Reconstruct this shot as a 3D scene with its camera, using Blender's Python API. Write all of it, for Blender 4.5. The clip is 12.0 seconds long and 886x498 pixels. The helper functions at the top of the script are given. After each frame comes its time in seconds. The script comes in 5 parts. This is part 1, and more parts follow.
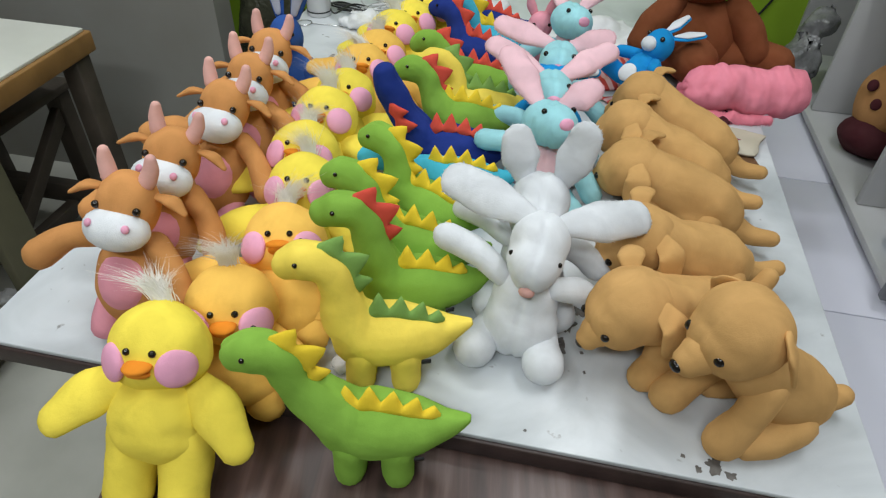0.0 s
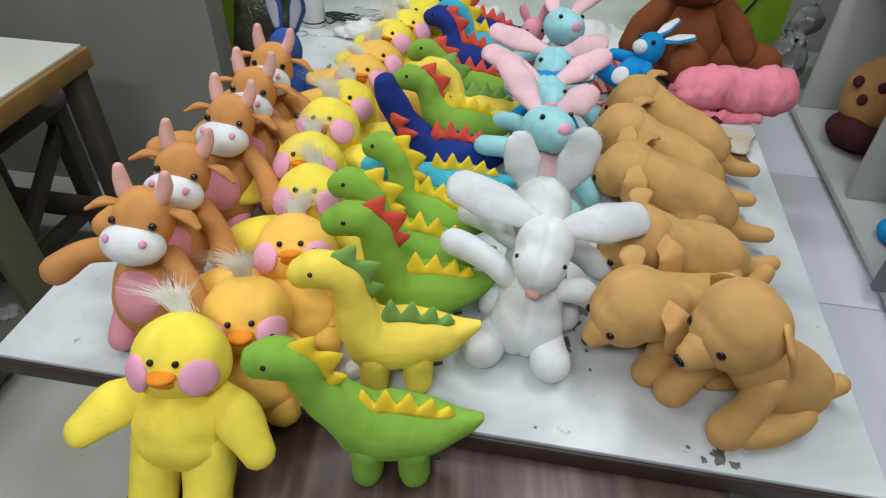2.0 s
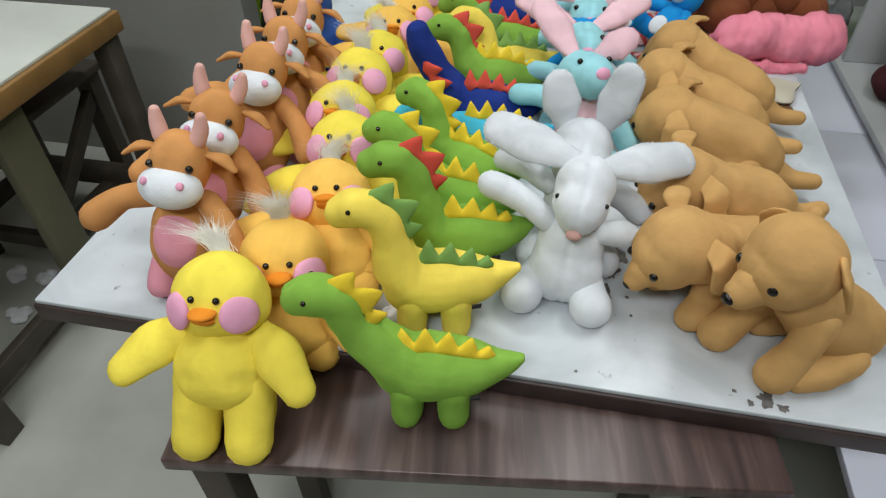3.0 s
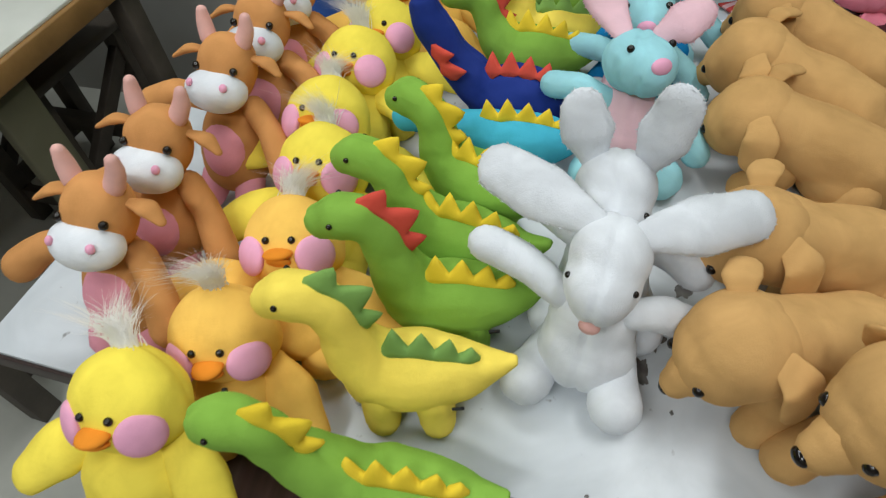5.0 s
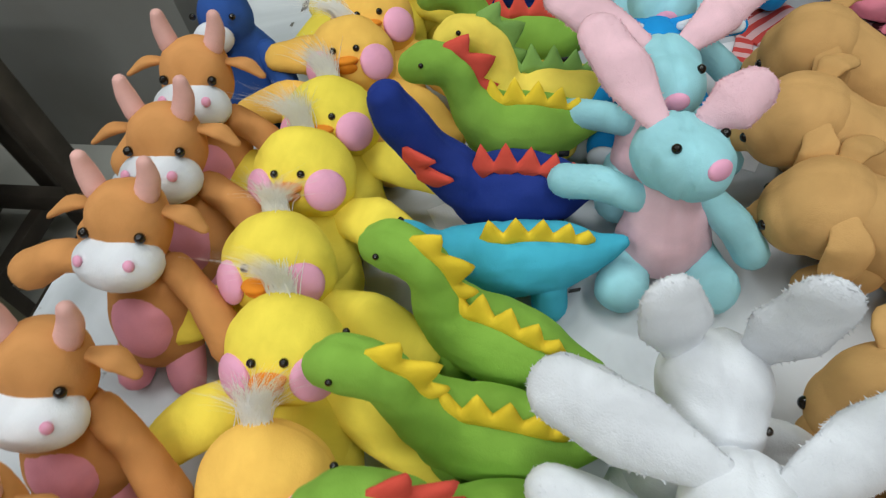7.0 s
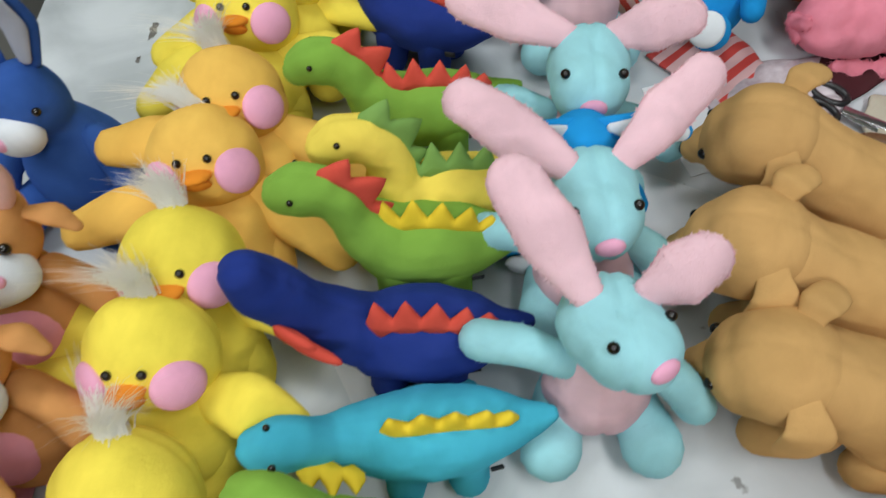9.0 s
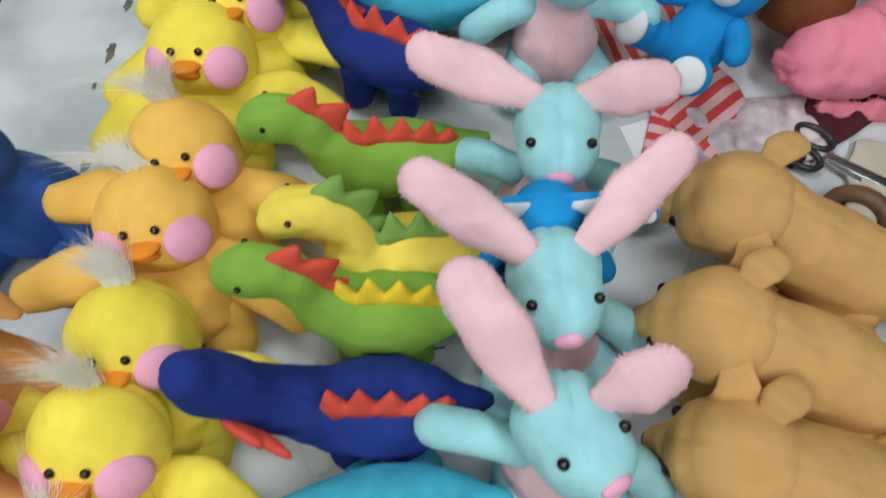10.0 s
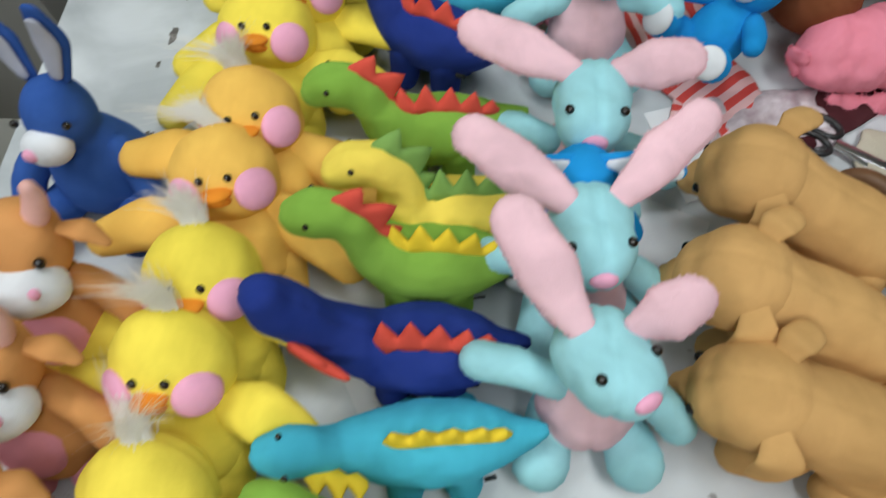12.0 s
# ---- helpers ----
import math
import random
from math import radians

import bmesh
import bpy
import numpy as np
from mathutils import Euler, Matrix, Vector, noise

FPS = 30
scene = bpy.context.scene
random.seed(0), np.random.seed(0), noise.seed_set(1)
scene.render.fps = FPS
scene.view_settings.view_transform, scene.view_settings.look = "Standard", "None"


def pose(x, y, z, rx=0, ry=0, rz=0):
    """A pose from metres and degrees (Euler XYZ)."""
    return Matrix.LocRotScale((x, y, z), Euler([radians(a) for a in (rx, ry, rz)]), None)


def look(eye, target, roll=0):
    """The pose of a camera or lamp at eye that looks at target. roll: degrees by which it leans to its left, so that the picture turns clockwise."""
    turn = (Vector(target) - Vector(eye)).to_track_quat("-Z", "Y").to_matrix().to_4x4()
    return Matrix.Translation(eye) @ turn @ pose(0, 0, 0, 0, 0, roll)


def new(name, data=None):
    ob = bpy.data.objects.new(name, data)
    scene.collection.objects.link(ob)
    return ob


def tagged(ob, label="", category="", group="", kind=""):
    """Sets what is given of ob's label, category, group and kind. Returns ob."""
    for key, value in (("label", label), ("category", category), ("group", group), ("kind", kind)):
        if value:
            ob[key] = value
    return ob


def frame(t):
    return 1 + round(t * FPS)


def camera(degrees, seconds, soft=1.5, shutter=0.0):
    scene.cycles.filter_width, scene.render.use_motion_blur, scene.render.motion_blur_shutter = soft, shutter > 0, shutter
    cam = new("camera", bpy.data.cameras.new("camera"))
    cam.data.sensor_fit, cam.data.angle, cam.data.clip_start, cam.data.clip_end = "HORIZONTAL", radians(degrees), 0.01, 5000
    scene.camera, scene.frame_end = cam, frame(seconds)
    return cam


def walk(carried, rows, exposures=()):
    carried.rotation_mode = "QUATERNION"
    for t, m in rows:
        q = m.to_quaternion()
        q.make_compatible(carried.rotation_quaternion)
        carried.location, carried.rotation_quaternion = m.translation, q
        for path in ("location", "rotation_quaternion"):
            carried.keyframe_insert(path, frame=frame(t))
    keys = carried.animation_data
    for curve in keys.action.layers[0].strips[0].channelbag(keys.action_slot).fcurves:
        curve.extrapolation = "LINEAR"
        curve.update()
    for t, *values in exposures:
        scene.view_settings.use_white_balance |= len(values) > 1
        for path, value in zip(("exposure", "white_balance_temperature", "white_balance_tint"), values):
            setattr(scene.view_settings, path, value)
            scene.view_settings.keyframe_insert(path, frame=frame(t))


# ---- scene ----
cam = camera(69.5, 12.0, 1.2, 0.5)
PATH = [
    (0, (0.012, 0.066, 1.46), (-0.258, 1.557, 0.155), 2.2),
    (0.5, (0.01, 0.06, 1.467), (-0.267, 1.556, 0.169), 2.0),
    (1, (0.006, 0.055, 1.471), (-0.274, 1.557, 0.181), 2.0),
    (1.5, (0.003, 0.049, 1.479), (-0.272, 1.546, 0.182), 1.4),
    (2, (-0.004, 0.045, 1.48), (-0.254, 1.545, 0.181), 1.1),
    (2.5, (-0.016, 0.016, 1.453), (-0.275, 1.504, 0.143), 0.5),
    (2.7, (-0.017, 0.011, 1.441), (-0.302, 1.484, 0.119), -0.2),
    (4.3, (-0.005, 0.196, 1.424), (-0.418, 1.49, -0.044), -5.8),
    (4.5, (0.005, 0.227, 1.416), (-0.455, 1.499, -0.057), -6.7),
    (5, (0.035, 0.313, 1.411), (-0.509, 1.492, -0.111), -9.1),
    (5.5, (0.033, 0.36, 1.407), (-0.499, 1.515, -0.136), -9.7),
    (6, (-0.013, 0.444, 1.4), (-0.465, 1.57, -0.19), -9.3),
    (6.5, (-0.065, 0.547, 1.414), (-0.457, 1.613, -0.232), -10.4),
    (6.7, (-0.085, 0.563, 1.402), (-0.463, 1.683, -0.211), -10.3),
    (8.3, (-0.142, 0.753, 1.392), (-0.27, 1.749, -0.338), -5.1),
    (8.5, (-0.132, 0.797, 1.404), (-0.286, 1.695, -0.376), -6.9),
    (9, (-0.101, 0.873, 1.414), (-0.211, 1.752, -0.379), -6.0),
    (9.5, (-0.089, 0.934, 1.428), (-0.159, 1.739, -0.402), -3.3),
    (10, (-0.067, 0.99, 1.441), (-0.169, 1.724, -0.417), -6.3),
    (10.5, (-0.042, 1.041, 1.467), (-0.1, 1.828, -0.371), -3.5),
    (11, (-0.05, 1.039, 1.485), (-0.139, 1.891, -0.322), -4.6),
    (11.5, (-0.069, 0.99, 1.477), (-0.136, 1.807, -0.347), -2.4),
    (12, (-0.104, 0.896, 1.466), (-0.215, 1.715, -0.355), -4.4),
]
walk(cam, [(t, look(eye, target, roll)) for t, eye, target, roll in PATH], [(0, -0.31), (2.7, -0.29), (4.5, -0.33), (6.5, -0.44), (9, -0.36), (10.5, -0.38), (12, -0.34)])

# ---- light ----
world = bpy.data.worlds.new("world")
scene.world = world
world.use_nodes = True
world.node_tree.nodes["Background"].inputs[0].default_value = (0.9, 0.95, 1.0, 1)
world.node_tree.nodes["Background"].inputs[1].default_value = 0.25
scene.view_settings.exposure = 0.0


def tube_lamp(x, y, z, power, length, rz):
    d = bpy.data.lights.new("tube_light", "AREA")
    d.shape, d.size, d.size_y, d.energy, d.color = "RECTANGLE", length, 0.25, power, (0.93, 0.98, 1.0)
    ob = new("tube_light", d)
    ob.matrix_world = pose(x, y, z, 0, 0, rz)
    return ob


tube_lamp(-0.65, 1.75, 2.8, 20, 1.2, 0)
tube_lamp(0.6, 0.7, 2.8, 21, 1.2, 90)
tube_lamp(-1.3, 0.5, 2.8, 18, 1.2, 90)
tube_lamp(-0.3, -0.9, 2.8, 36, 1.2, 0)

TABLE = 0.76
BENCH = 0.72
RNG = random.Random(7)


# ---- materials ----
def nodes_of(name):
    m = bpy.data.materials.new(name)
    m.use_nodes = True
    return m, m.node_tree.nodes, m.node_tree.links, m.node_tree.nodes["Principled BSDF"]


def mottled(name, c1, c2, scale=8.0, rough=0.6, bump=0.1, bump_scale=200.0, sheen=0.0, detail=6.0, metal=0.0, dist=0.002):
    """Two colours mixed by noise, with a fine relief."""
    m, n, l, b = nodes_of(name)
    co = n.new("ShaderNodeTexCoord")
    t1 = n.new("ShaderNodeTexNoise")
    t1.inputs["Scale"].default_value, t1.inputs["Detail"].default_value = scale, detail
    t2 = n.new("ShaderNodeTexNoise")
    t2.inputs["Scale"].default_value, t2.inputs["Detail"].default_value = bump_scale, 4.0
    ramp = n.new("ShaderNodeValToRGB")
    ramp.color_ramp.elements[0].position, ramp.color_ramp.elements[1].position = 0.3, 0.7
    ramp.color_ramp.elements[0].color, ramp.color_ramp.elements[1].color = (*c1, 1), (*c2, 1)
    bp = n.new("ShaderNodeBump")
    bp.inputs["Strength"].default_value, bp.inputs["Distance"].default_value = bump, dist
    for t in (t1, t2):
        l.new(co.outputs["Object"], t.inputs["Vector"])
    l.new(t1.outputs[0], ramp.inputs[0])
    l.new(ramp.outputs[0], b.inputs["Base Color"])
    l.new(t2.outputs[0], bp.inputs["Height"])
    l.new(bp.outputs[0], b.inputs["Normal"])
    b.inputs["Roughness"].default_value, b.inputs["Metallic"].default_value = rough, metal
    b.inputs["Sheen Weight"].default_value, b.inputs["Sheen Roughness"].default_value = sheen, 0.5
    return m


def plush(name, c, pile=0.3, sheen=0.45):
    """Short-pile plush: brushed patches, fine nap, soft wrinkles."""
    m, n, l, b = nodes_of(name)
    co = n.new("ShaderNodeTexCoord")
    info = n.new("ShaderNodeObjectInfo")
    brushed = n.new("ShaderNodeTexNoise")
    brushed.inputs["Scale"].default_value, brushed.inputs["Detail"].default_value, brushed.inputs["Distortion"].default_value = 22.0, 5.0, 0.6
    nap = n.new("ShaderNodeTexNoise")
    nap.inputs["Scale"].default_value, nap.inputs["Detail"].default_value = 700.0, 3.0
    soft = n.new("ShaderNodeTexNoise")
    soft.inputs["Scale"].default_value, soft.inputs["Detail"].default_value = 38.0, 3.0
    for t in (brushed, nap, soft):
        l.new(co.outputs["Object"], t.inputs["Vector"])
    mix = n.new("ShaderNodeMix")
    mix.data_type = "RGBA"
    dark = [v * 0.90 for v in c]
    lite = [min(0.95, v * 1.05 + 0.006) for v in c]
    mix.inputs[6].default_value, mix.inputs[7].default_value = (*dark, 1), (*lite, 1)
    ramp = n.new("ShaderNodeMapRange")
    ramp.inputs[1].default_value, ramp.inputs[2].default_value = 0.35, 0.65
    l.new(brushed.outputs[0], ramp.inputs[0])
    l.new(ramp.outputs[0], mix.inputs[0])
    hsv = n.new("ShaderNodeHueSaturation")
    val = n.new("ShaderNodeMapRange")
    val.inputs[3].default_value, val.inputs[4].default_value = 0.93, 1.06
    l.new(info.outputs["Random"], val.inputs[0])
    l.new(val.outputs[0], hsv.inputs["Value"])
    l.new(mix.outputs[2], hsv.inputs["Color"])
    l.new(hsv.outputs[0], b.inputs["Base Color"])
    b1 = n.new("ShaderNodeBump")
    b1.inputs["Strength"].default_value, b1.inputs["Distance"].default_value = 0.42, 0.005
    l.new(soft.outputs[0], b1.inputs["Height"])
    b2 = n.new("ShaderNodeBump")
    b2.inputs["Strength"].default_value, b2.inputs["Distance"].default_value = pile, 0.0012
    l.new(nap.outputs[0], b2.inputs["Height"])
    l.new(b1.outputs[0], b2.inputs["Normal"])
    l.new(b2.outputs[0], b.inputs["Normal"])
    b.inputs["Roughness"].default_value = 0.92
    b.inputs["Specular IOR Level"].default_value = 0.2
    b.inputs["Sheen Weight"].default_value, b.inputs["Sheen Roughness"].default_value = sheen, 0.4
    b.inputs["Sheen Tint"].default_value = (*lite, 1)
    return m


YELLOW = plush("lemon_plush", (0.90, 0.72, 0.085))
ORANGE = plush("apricot_plush", (0.94, 0.54, 0.11))
COWTAN = plush("tan_plush", (0.60, 0.275, 0.09))
CARAMEL = plush("caramel_plush", (0.59, 0.34, 0.125))
GREEN = plush("green_plush", (0.235, 0.44, 0.06))
DARKGREEN = plush("leaf_green_plush", (0.20, 0.36, 0.085))
DINOYEL = plush("golden_yellow_plush", (0.90, 0.69, 0.105))
CRESTYEL = plush("crest_yellow_felt", (0.84, 0.60, 0.035))
RED = plush("coral_red_felt", (0.70, 0.085, 0.055))
NAVY = plush("royal_blue_plush", (0.013, 0.034, 0.22))
CYAN = plush("cyan_plush", (0.06, 0.44, 0.60))
WHITE = plush("white_plush", (0.74, 0.76, 0.79), 0.5)
BABYBLUE = plush("pale_blue_plush", (0.36, 0.70, 0.76), 0.5)
BABYPINK = plush("pale_pink_plush", (0.88, 0.57, 0.63), 0.5)
PINK = plush("pink_plush", (0.82, 0.34, 0.42))
CHEEK = plush("cheek_pink_plush", (0.85, 0.40, 0.56))
HORN = plush("dusty_pink_plush", (0.76, 0.43, 0.38))
BEAK = plush("orange_felt", (0.80, 0.26, 0.02))
BROWN = plush("russet_plush", (0.225, 0.068, 0.025), 0.6)
SKYBLUE = plush("bright_blue_plush", (0.01, 0.28, 0.66))
DENIM = plush("deep_blue_plush", (0.03, 0.095, 0.35))
GREYFUR = plush("grey_plush", (0.42, 0.44, 0.52))
HOTPINK = plush("hot_pink_fur", (0.97, 0.29, 0.38), 0.4)
TOYTAN = plush("biscuit_plush", (0.42, 0.21, 0.08))
MAROON = plush("maroon_plush", (0.06, 0.012, 0.016))
EYE = mottled("black_bead", (0.006, 0.004, 0.003), (0.012, 0.008, 0.006), 20, 0.12, 0.0)
STITCH = mottled("dark_thread", (0.02, 0.018, 0.015), (0.03, 0.026, 0.02), 40, 0.8, 0.1)


def fibre():
    """White fibres that let light through."""
    m, n, l, p = nodes_of("white_fibre")
    d, t, x = n.new("ShaderNodeBsdfDiffuse"), n.new("ShaderNodeBsdfTranslucent"), n.new("ShaderNodeMixShader")
    d.inputs[0].default_value = t.inputs[0].default_value = (0.92, 0.91, 0.88, 1)
    l.new(d.outputs[0], x.inputs[1])
    l.new(t.outputs[0], x.inputs[2])
    l.new(x.outputs[0], n["Material Output"].inputs[0])
    return m


STRAND = fibre()
COTTON = mottled("cotton_fill", (0.8, 0.81, 0.82), (0.88, 0.89, 0.9), 20, 0.95, 0.6, 90, 0.2, dist=0.006)
LABEL = mottled("black_label", (0.01, 0.01, 0.012), (0.02, 0.02, 0.022), 60, 0.7, 0.1)
EDGE = mottled("dark_edge_wood", (0.035, 0.022, 0.02), (0.06, 0.038, 0.034), 30, 0.5, 0.2)
WALLGREY = mottled("grey_plaster", (0.235, 0.22, 0.19), (0.33, 0.335, 0.32), 1.6, 0.75, 0.15, 60)
CEILING = mottled("white_ceiling", (0.7, 0.7, 0.68), (0.78, 0.78, 0.76), 3, 0.9, 0.1)
LIME = mottled("lime_paint", (0.24, 0.40, 0.02), (0.28, 0.45, 0.03), 3, 0.5, 0.05)
DARKLEG = mottled("dark_brown_wood", (0.05, 0.04, 0.03), (0.085, 0.068, 0.052), 12, 0.6, 0.3, 90)
WOODEDGE = mottled("ochre_wood_edge", (0.22, 0.115, 0.035), (0.32, 0.17, 0.055), 14, 0.5, 0.25, 120)
OLIVE = mottled("olive_paint", (0.10, 0.095, 0.055), (0.14, 0.13, 0.08), 6, 0.6, 0.2)
SACK = mottled("dark_olive_plastic", (0.02, 0.022, 0.012), (0.055, 0.055, 0.035), 12, 0.25, 0.6, 30, dist=0.02)
WHITECLOTH = mottled("white_cloth", (0.74, 0.75, 0.77), (0.84, 0.84, 0.86), 12, 0.9, 0.3, 400)
CREAMTOP = mottled("cream_laminate", (0.59, 0.60, 0.54), (0.67, 0.68, 0.62), 6, 0.6, 0.1, 120)
BEIGECLOTH = mottled("beige_cloth", (0.48, 0.43, 0.33), (0.56, 0.51, 0.41), 12, 0.9, 0.4, 400)
BROWNBOX = mottled("brown_card", (0.11, 0.05, 0.02), (0.20, 0.10, 0.045), 14, 0.5, 0.2)
METAL = mottled("steel", (0.45, 0.45, 0.46), (0.55, 0.55, 0.56), 30, 0.25, 0.05, metal=1.0)
BLACKPL = mottled("black_plastic", (0.012, 0.012, 0.013), (0.025, 0.025, 0.026), 30, 0.35, 0.1)
WHITEPL = mottled("white_plastic", (0.72, 0.73, 0.74), (0.8, 0.8, 0.81), 20, 0.35, 0.05)
GREYBOARD = mottled("grey_board", (0.42, 0.42, 0.42), (0.52, 0.52, 0.53), 3, 0.55, 0.1)
DARKBOARD = mottled("dark_grey_board", (0.15, 0.155, 0.17), (0.19, 0.195, 0.21), 3, 0.55, 0.1)
LILAC = mottled("pale_laminate", (0.66, 0.66, 0.76), (0.72, 0.72, 0.81), 3, 0.3, 0.05)
FOIL = mottled("grey_film", (0.09, 0.09, 0.09), (0.26, 0.26, 0.265), 14, 0.22, 0.7, 25, dist=0.02)
PRINT = mottled("print_cloth", (0.36, 0.26, 0.29), (0.74, 0.66, 0.69), 40, 0.8, 0.3, 300)


def laminate():
    """White laminate with rubbed grey smears and dark spots."""
    m, n, l, b = nodes_of("white_laminate")
    co = n.new("ShaderNodeTexCoord")
    smear = n.new("ShaderNodeTexNoise")
    smear.inputs["Scale"].default_value, smear.inputs["Detail"].default_value, smear.inputs["Distortion"].default_value = 5.0, 8.0, 0.8
    r1 = n.new("ShaderNodeValToRGB")
    r1.color_ramp.elements[0].position, r1.color_ramp.elements[1].position = 0.30, 0.62
    r1.color_ramp.elements[0].color, r1.color_ramp.elements[1].color = (0.44, 0.47, 0.49, 1), (0.69, 0.72, 0.75, 1)
    spot = n.new("ShaderNodeTexNoise")
    spot.inputs["Scale"].default_value, spot.inputs["Detail"].default_value = 45.0, 3.0
    r2 = n.new("ShaderNodeValToRGB")
    r2.color_ramp.elements[0].position, r2.color_ramp.elements[1].position = 0.70, 0.76
    mix = n.new("ShaderNodeMix")
    mix.data_type = "RGBA"
    mix.inputs[7].default_value = (0.30, 0.30, 0.30, 1)
    for t in (smear, spot):
        l.new(co.outputs["Object"], t.inputs["Vector"])
    l.new(smear.outputs[0], r1.inputs[0])
    l.new(spot.outputs[0], r2.inputs[0])
    l.new(r2.outputs[0], mix.inputs[0])
    l.new(r1.outputs[0], mix.inputs[6])
    l.new(mix.outputs[2], b.inputs["Base Color"])
    b.inputs["Roughness"].default_value = 0.33
    return m


def grain(name, c1, c2, c3, scale=7.0):
    """Dark veneer, streaks across x."""
    m, n, l, b = nodes_of(name)
    co = n.new("ShaderNodeTexCoord")
    mp = n.new("ShaderNodeMapping")
    mp.inputs["Scale"].default_value = (scale * 3, scale * 0.25, scale)
    t = n.new("ShaderNodeTexNoise")
    t.inputs["Scale"].default_value, t.inputs["Detail"].default_value, t.inputs["Distortion"].default_value = 2.0, 8.0, 0.5
    r = n.new("ShaderNodeValToRGB")
    r.color_ramp.elements[0].position, r.color_ramp.elements[1].position = 0.34, 0.68
    r.color_ramp.elements[0].color, r.color_ramp.elements[1].color = (*c1, 1), (*c3, 1)
    e = r.color_ramp.elements.new(0.5)
    e.color = (*c2, 1)
    l.new(co.outputs["Object"], mp.inputs[0])
    l.new(mp.outputs[0], t.inputs["Vector"])
    l.new(t.outputs[0], r.inputs[0])
    l.new(r.outputs[0], b.inputs["Base Color"])
    b.inputs["Roughness"].default_value = 0.35
    return m


LAMINATE = laminate()
VENEER = grain("dark_veneer", (0.045, 0.027, 0.024), (0.085, 0.05, 0.043), (0.15, 0.10, 0.088))
CONCRETE = mottled("grey_floor", (0.377, 0.377, 0.332), (0.520, 0.520, 0.468), 3.5, 0.5, 0.2, 40)
STAIN = mottled("dark_stain", (0.07, 0.06, 0.055), (0.2, 0.19, 0.18), 60, 0.6, 0.3)


def stripes():
    m, n, l, b = nodes_of("striped_cloth")
    co = n.new("ShaderNodeTexCoord")
    w = n.new("ShaderNodeTexWave")
    w.inputs["Scale"].default_value, w.inputs["Distortion"].default_value = 14.0, 0.6
    r = n.new("ShaderNodeValToRGB")
    r.color_ramp.interpolation = "CONSTANT"
    r.color_ramp.elements[0].color, r.color_ramp.elements[1].color = (0.62, 0.06, 0.05, 1), (0.76, 0.45, 0.45, 1)
    r.color_ramp.elements[1].position = 0.5
    l.new(co.outputs["Object"], w.inputs["Vector"])
    l.new(w.outputs[0], r.inputs[0])
    l.new(r.outputs[0], b.inputs["Base Color"])
    b.inputs["Roughness"].default_value = 0.85
    return m


STRIPED = stripes()


# ---- shaping ----
def ell(bm, c, r, rot=(0, 0, 0), u=18, v=12, taper=0.0):
    """An egg: an ellipsoid that narrows towards its +z by taper."""
    made = bmesh.ops.create_uvsphere(bm, u_segments=u, v_segments=v, radius=1)["verts"]
    m = pose(*c, *rot)
    for w in made:
        k = 1 - taper * w.co.z
        w.co = m @ Vector((w.co.x * r[0] * k, w.co.y * r[1] * k, w.co.z * r[2]))


def spline(pts, n):
    """n points along a smooth line through pts."""
    p = [Vector(q) for q in pts]
    p = [p[0] * 2 - p[1]] + p + [p[-1] * 2 - p[-2]]
    out = []
    for i in range(n):
        s = i / (n - 1) * (len(p) - 3)
        k = min(int(s), len(p) - 4)
        f = s - k
        a, b, c, d = p[k:k + 4]
        out.append(0.5 * (2 * b + (c - a) * f + (2 * a - 5 * b + 4 * c - d) * f * f + (3 * b - a - 3 * c + d) * f ** 3))
    return out


def limb(bm, pts, radii, rings=14, n=14, flat=1.0, side=None):
    """A stuffed limb: round ends, radius changing along a smooth line; flat squeezes it across side."""
    line = spline(pts, rings)
    rad = [float(v) for v in np.interp(np.linspace(0, 1, rings), np.linspace(0, 1, len(radii)), radii)]
    t0, t1 = (line[0] - line[1]).normalized(), (line[-1] - line[-2]).normalized()
    for k in (0.35, 0.75, 0.97):
        line.insert(0, line[0] * 1.0)
        rad.insert(0, rad[0])
    base0, base1, r0, r1 = line[3].copy(), line[-1].copy(), rad[3], rad[-1]
    for j, a in enumerate((80, 55, 28)):
        line[j] = base0 + t0 * r0 * math.sin(radians(a))
        rad[j] = r0 * math.cos(radians(a))
    for a in (28, 55, 80):
        line.append(base1 + t1 * r1 * math.sin(radians(a)))
        rad.append(r1 * math.cos(radians(a)))
    rows = []
    ref = Vector(side) if side else Vector((0.13, 0.97, 0.21))
    for i, p in enumerate(line):
        tan = (line[min(i + 1, len(line) - 1)] - line[max(i - 1, 0)]).normalized()
        a = tan.cross(ref).normalized()
        b = tan.cross(a).normalized()
        rows.append([bm.verts.new(p + (a * math.cos(2 * math.pi * k / n) + b * flat * math.sin(2 * math.pi * k / n)) * rad[i]) for k in range(n)])
    for r, q in zip(rows, rows[1:]):
        for k in range(n):
            bm.faces.new((r[k], r[(k + 1) % n], q[(k + 1) % n], q[k]))
    bm.faces.new(rows[0][::-1])
    bm.faces.new(rows[-1])


